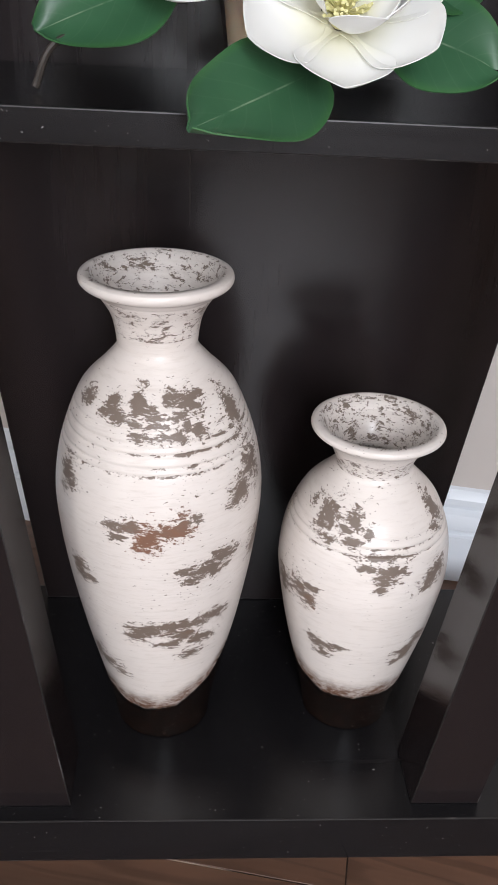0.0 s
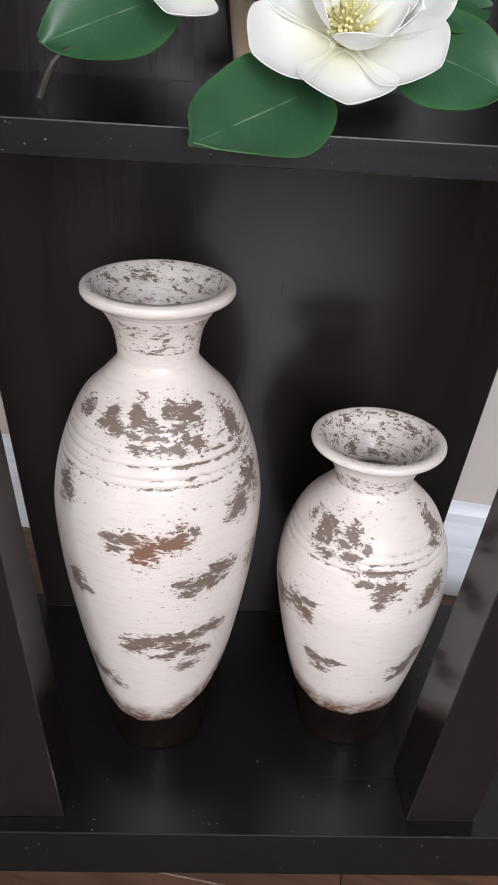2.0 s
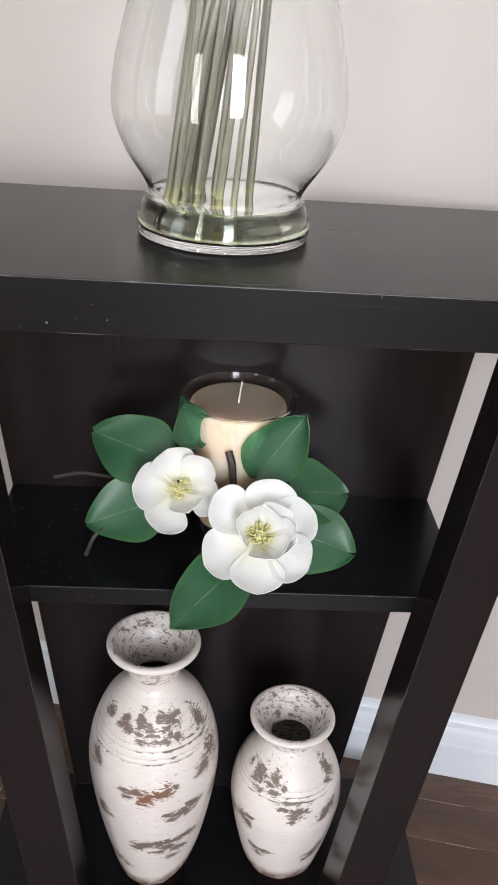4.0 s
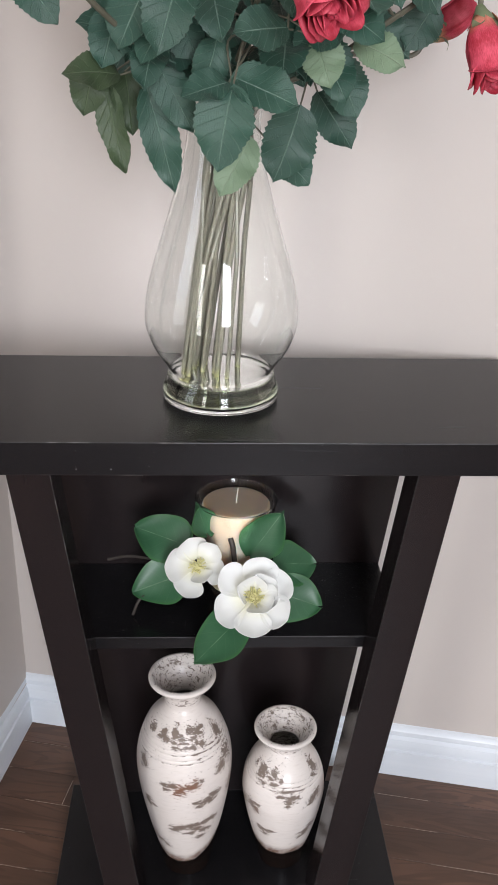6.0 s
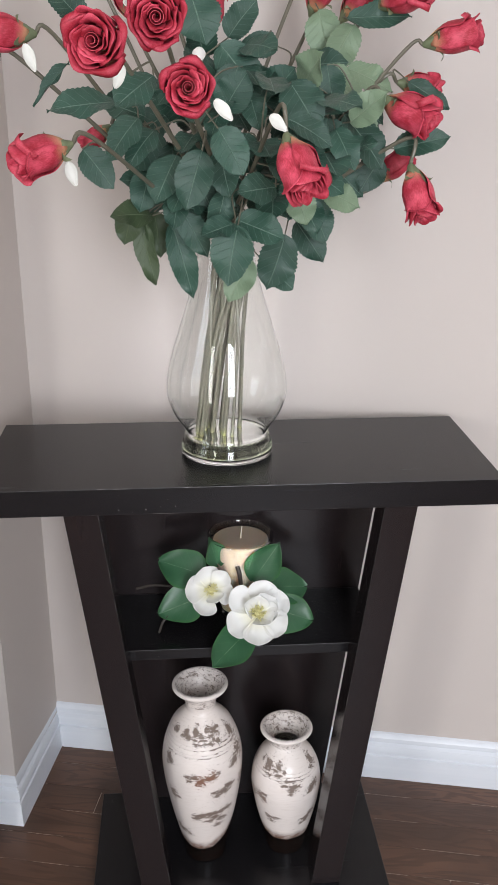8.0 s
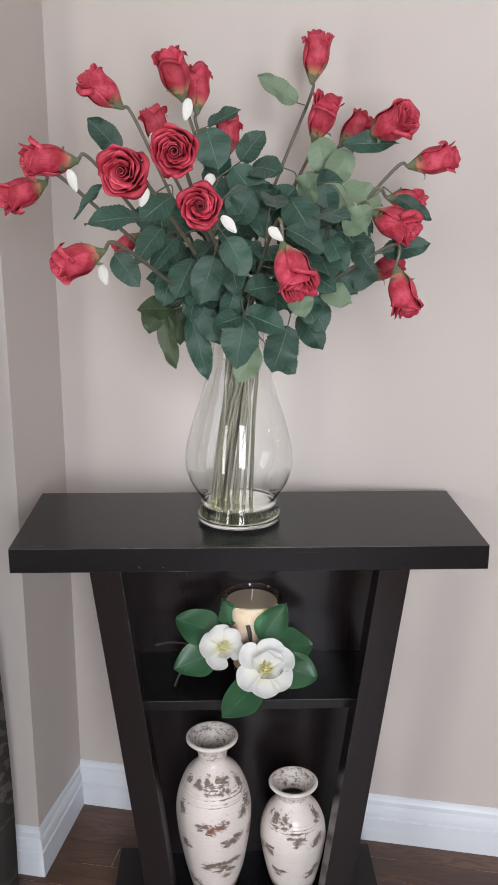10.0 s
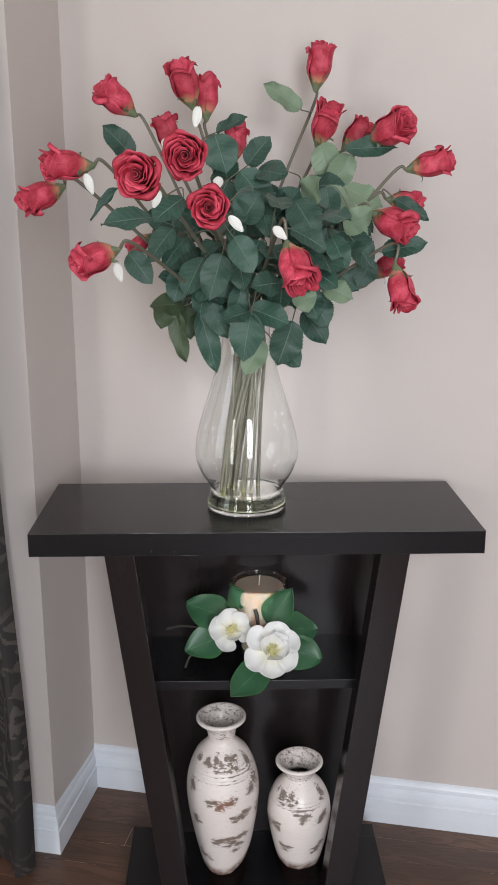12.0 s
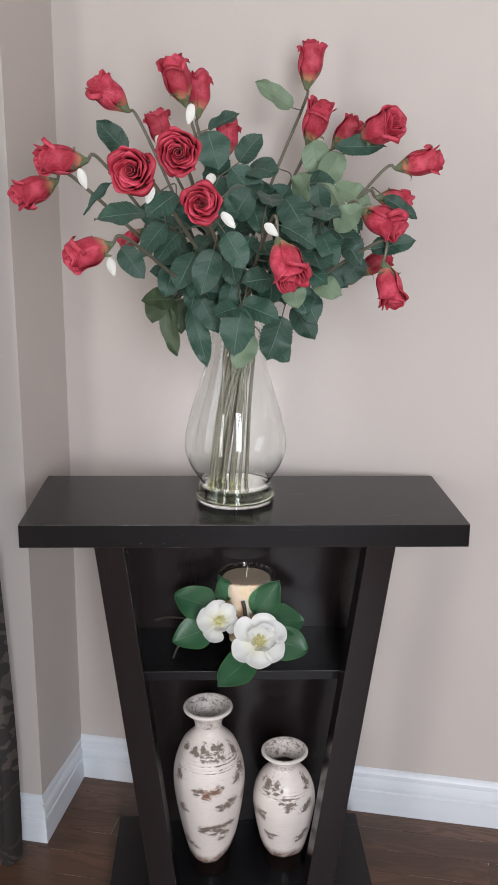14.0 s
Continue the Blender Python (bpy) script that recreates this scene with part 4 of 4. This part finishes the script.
def rose_leaf_at(base, tip, width, tone, k, facing=None, stalk=True):
    base, tip = Vector(base), Vector(tip)
    ob, joint = nearest_stem(base)
    rnd = random.Random(k * 7 + 1)
    if facing is None:
        facing = Vector((rnd.uniform(-0.35, 0.35), -0.85, 0.55 + rnd.uniform(-0.25, 0.25)))
    length = (tip - base).length
    leaf = hang(new("leaf", LEAVES[tone][k % 5]), ob)
    leaf.matrix_basis = basis(base, tip - base, facing, (width, length, length * 0.8))
    if tone != "dark":
        tagged(leaf, "pale green leaf" if tone == "pale" else "olive green leaf")
    if stalk and (joint - base).length < 0.16:
        back = (base - tip).normalized() * 0.02
        part("leaf_stalk", tube(curve_through([joint, (joint + base) / 2 + back * 0.6 + Vector((0, 0, 0.006)), base], 4), (0.0013, 0.0010), 5), STEM, ob)


LOW = [
    (-0.013, -0.21, 1.229, -0.032, -0.23, 1.159, 0.057), (-0.015, -0.2, 1.235, 0.045, -0.22, 1.214, 0.047), (0.056, -0.13, 1.207, 0.037, -0.15, 1.136, 0.058),
    (0.031, -0.08, 1.164, 0.073, -0.1, 1.128, 0.049), (0.08, -0.06, 1.215, 0.119, -0.08, 1.162, 0.047), (0.088, -0.1, 1.248, 0.118, -0.12, 1.2, 0.05),
    (-0.017, -0.2, 1.23, -0.06, -0.22, 1.219, 0.036), (-0.097, -0.12, 1.222, -0.067, -0.14, 1.123, 0.038), (-0.088, -0.18, 1.312, -0.118, -0.2, 1.256, 0.051),
    (-0.058, -0.24, 1.319, -0.079, -0.26, 1.254, 0.047), (-0.041, -0.3, 1.346, -0.013, -0.32, 1.301, 0.042), (-0.124, -0.1, 1.29, -0.139, -0.12, 1.236, 0.044),
    (-0.087, -0.15, 1.248, -0.05, -0.17, 1.186, 0.037), (0.033, -0.22, 1.276, -0.014, -0.24, 1.273, 0.044),
]
UPPER = [
    (-0.068, -0.2, 1.492, -0.051, -0.22, 1.437, 0.056), (-0.016, -0.05, 1.455, 0.014, -0.07, 1.5, 0.044), (-0.068, 0.0, 1.511, -0.017, -0.02, 1.536, 0.031),
    (-0.03, -0.1, 1.444, 0.02, -0.12, 1.39, 0.058), (-0.111, -0.3, 1.4, -0.154, -0.32, 1.37, 0.05), (-0.009, -0.15, 1.416, -0.031, -0.17, 1.364, 0.046),
    (0.053, -0.02, 1.447, 0.004, -0.04, 1.45, 0.036), (0.03, -0.1, 1.372, 0.065, -0.12, 1.417, 0.054), (-0.027, -0.16, 1.364, -0.005, -0.18, 1.407, 0.048),
]
SIDES = [
    (-0.155, -0.28, 1.373, -0.228, -0.3, 1.368, 0.041), (-0.201, -0.1, 1.467, -0.242, -0.12, 1.512, 0.042), (-0.202, -0.2, 1.32, -0.167, -0.22, 1.278, 0.038),
    (-0.217, -0.16, 1.418, -0.261, -0.18, 1.369, 0.015), (-0.135, -0.15, 1.355, -0.179, -0.17, 1.312, 0.046), (-0.11, -0.1, 1.336, -0.147, -0.12, 1.291, 0.054),
    (0.149, -0.02, 1.483, 0.234, -0.04, 1.487, 0.036), (0.132, -0.12, 1.359, 0.19, -0.14, 1.3, 0.055), (0.201, -0.12, 1.317, 0.271, -0.14, 1.334, 0.038),
    (0.196, -0.06, 1.302, 0.169, -0.08, 1.262, 0.043), (0.23, -0.06, 1.402, 0.285, -0.08, 1.369, 0.026), (0.11, -0.12, 1.355, 0.119, -0.14, 1.28, 0.059), (0.045, -0.22, 1.356, 0.1, -0.24, 1.333, 0.037),
]
PALE = [
    (0.006, -0.16, 1.179, -0.024, -0.18, 1.126, 0.041), (0.102, -0.15, 1.266, 0.149, -0.17, 1.253, 0.043), (0.065, -0.17, 1.267, 0.077, -0.19, 1.228, 0.04), (0.079, 0.06, 1.554, 0.016, 0.04, 1.595, 0.038),
    (0.112, 0.0, 1.495, 0.126, -0.02, 1.429, 0.05), (0.159, -0.02, 1.475, 0.119, -0.04, 1.41, 0.046), (0.148, -0.04, 1.419, 0.211, -0.06, 1.398, 0.044), (0.106, -0.08, 1.418, 0.161, -0.1, 1.373, 0.048),
]
OLIVE = [(-0.142, -0.08, 1.222, -0.123, -0.1, 1.134, 0.033), (-0.123, -0.1, 1.229, -0.175, -0.12, 1.238, 0.046), (-0.121, -0.07, 1.231, -0.113, -0.09, 1.171, 0.037), (-0.150, -0.09, 1.245, -0.160, -0.10, 1.190, 0.040)]

count = 0
for tone, rows in (("dark", LOW), ("dark", UPPER), ("dark", SIDES), ("pale", PALE), ("olive", OLIVE)):
    for row in rows:
        rose_leaf_at(row[:3], row[3:6], row[6], tone, count)
        count += 1

# the dense leaves inside the bunch, on the stems
rnd = random.Random(11)
while count < 165:
    a, b, c = rnd.uniform(-1, 1), rnd.uniform(-1, 1), rnd.uniform(-1, 1)
    if a * a + b * b + c * c > 1:
        continue
    p = Vector((0.01 + 0.15 * a, -0.085 + 0.125 * b, 1.34 + 0.02 * a + 0.115 * c))
    out = Vector((p.x - VASE.x, (p.y - VASE.y) * 0.8 - 0.02, 0))
    d = out.normalized() * rnd.uniform(0.3, 1.0) + Vector((rnd.uniform(-0.5, 0.5), rnd.uniform(-0.4, 0.2), rnd.uniform(-1.1, 0.35)))
    length = rnd.uniform(0.050, 0.072)
    rose_leaf_at(p, p + d.normalized() * length, length * rnd.uniform(0.62, 0.80), "pale" if p.x > 0.06 and p.z > 1.34 and rnd.random() < 0.4 else "dark", count)
    count += 1

# small white plastic leaves among the blooms
WHITE = [
    (-0.089, -0.28, 1.522, -0.094, -0.28, 1.495), (-0.262, -0.2, 1.436, -0.252, -0.2, 1.406), (-0.047, -0.36, 1.375, -0.029, -0.36, 1.355), (0.014, -0.33, 1.36, 0.032, -0.33, 1.344),
    (-0.209, -0.3, 1.31, -0.202, -0.3, 1.284), (-0.143, -0.33, 1.409, -0.151, -0.33, 1.386), (-0.141, -0.28, 1.476, -0.126, -0.28, 1.471), (-0.06, -0.32, 1.427, -0.065, -0.32, 1.411),
]
for k, row in enumerate(WHITE):
    a, b = Vector(row[:3]), Vector(row[3:])
    ob, joint = nearest_stem(a)
    bm = broad_leaf((b - a).length, 0.0135, 0.05, 0.15, 0, k)
    leaf = hang(new("white_leaf", shut(bm, "white_leaf", WHITE_LEAF)), ob)
    leaf.matrix_basis = basis(a, b - a, (0.1, -1, 0.3))
    tagged(leaf, "small white plastic leaf")


# ---- the floor, plank by plank ----
def floor():
    bm = slab(-1.35, 3.0, -3.52, 0.0, -0.06, -0.0008, 0)
    ground = tagged(new("floor", shut(bm, "floor", JOINT_GLINT, False)), "dark brown stained oak plank floor", "floor", kind="structure")
    ground.matrix_world = ROOM
    rnd = random.Random(5)
    wide, gap = 0.069, 0.00055
    shapes, far = {}, []
    for row in range(0, 50):
        u = -1.248
        while u < 2.99:
            length = min(rnd.choice((0.36, 0.48, 0.6, 0.75, 0.9)), round(2.995 - u, 3))
            v = row * wide - 0.019
            if row < 27 and u < 1.5 and length in (0.36, 0.48, 0.6, 0.75, 0.9):
                if length not in shapes:
                    shapes[length] = shut(prism([(gap, gap - wide, -0.0012), (length - gap, gap - wide, -0.0012), (length - gap, -gap, -0.0012), (gap, -gap, -0.0012)],
                                                [(gap, gap - wide, 0), (length - gap, gap - wide, 0), (length - gap, -gap, 0), (gap, -gap, 0)], 0.0003, 1), "plank", OAK, False)
                plank = new("plank", shapes[length])
                plank.parent = ground
                plank.location = (u, -v, rnd.uniform(-0.0001, 0.0001))
            else:
                far.append((u + gap, u + length - gap, -v - wide + gap, -v - gap))
            u += length
    points, faces = [], []
    for x0, x1, y0, y1 in far:
        n = len(points)
        points += [(x, y, z) for z in (-0.0012, 0.0) for x, y in ((x0, y0), (x1, y0), (x1, y1), (x0, y1))]
        faces += [(n + 4, n + 5, n + 6, n + 7)] + [(n + i, n + (i + 1) % 4, n + 4 + (i + 1) % 4, n + 4 + i) for i in range(4)]
    me = bpy.data.meshes.new("far_planks")
    me.from_pydata(points, [], faces)
    me.materials.append(OAK)
    rest = tagged(new("far_planks", me), "dark brown stained oak planks", kind="stuff")
    rest.parent = ground


floor()
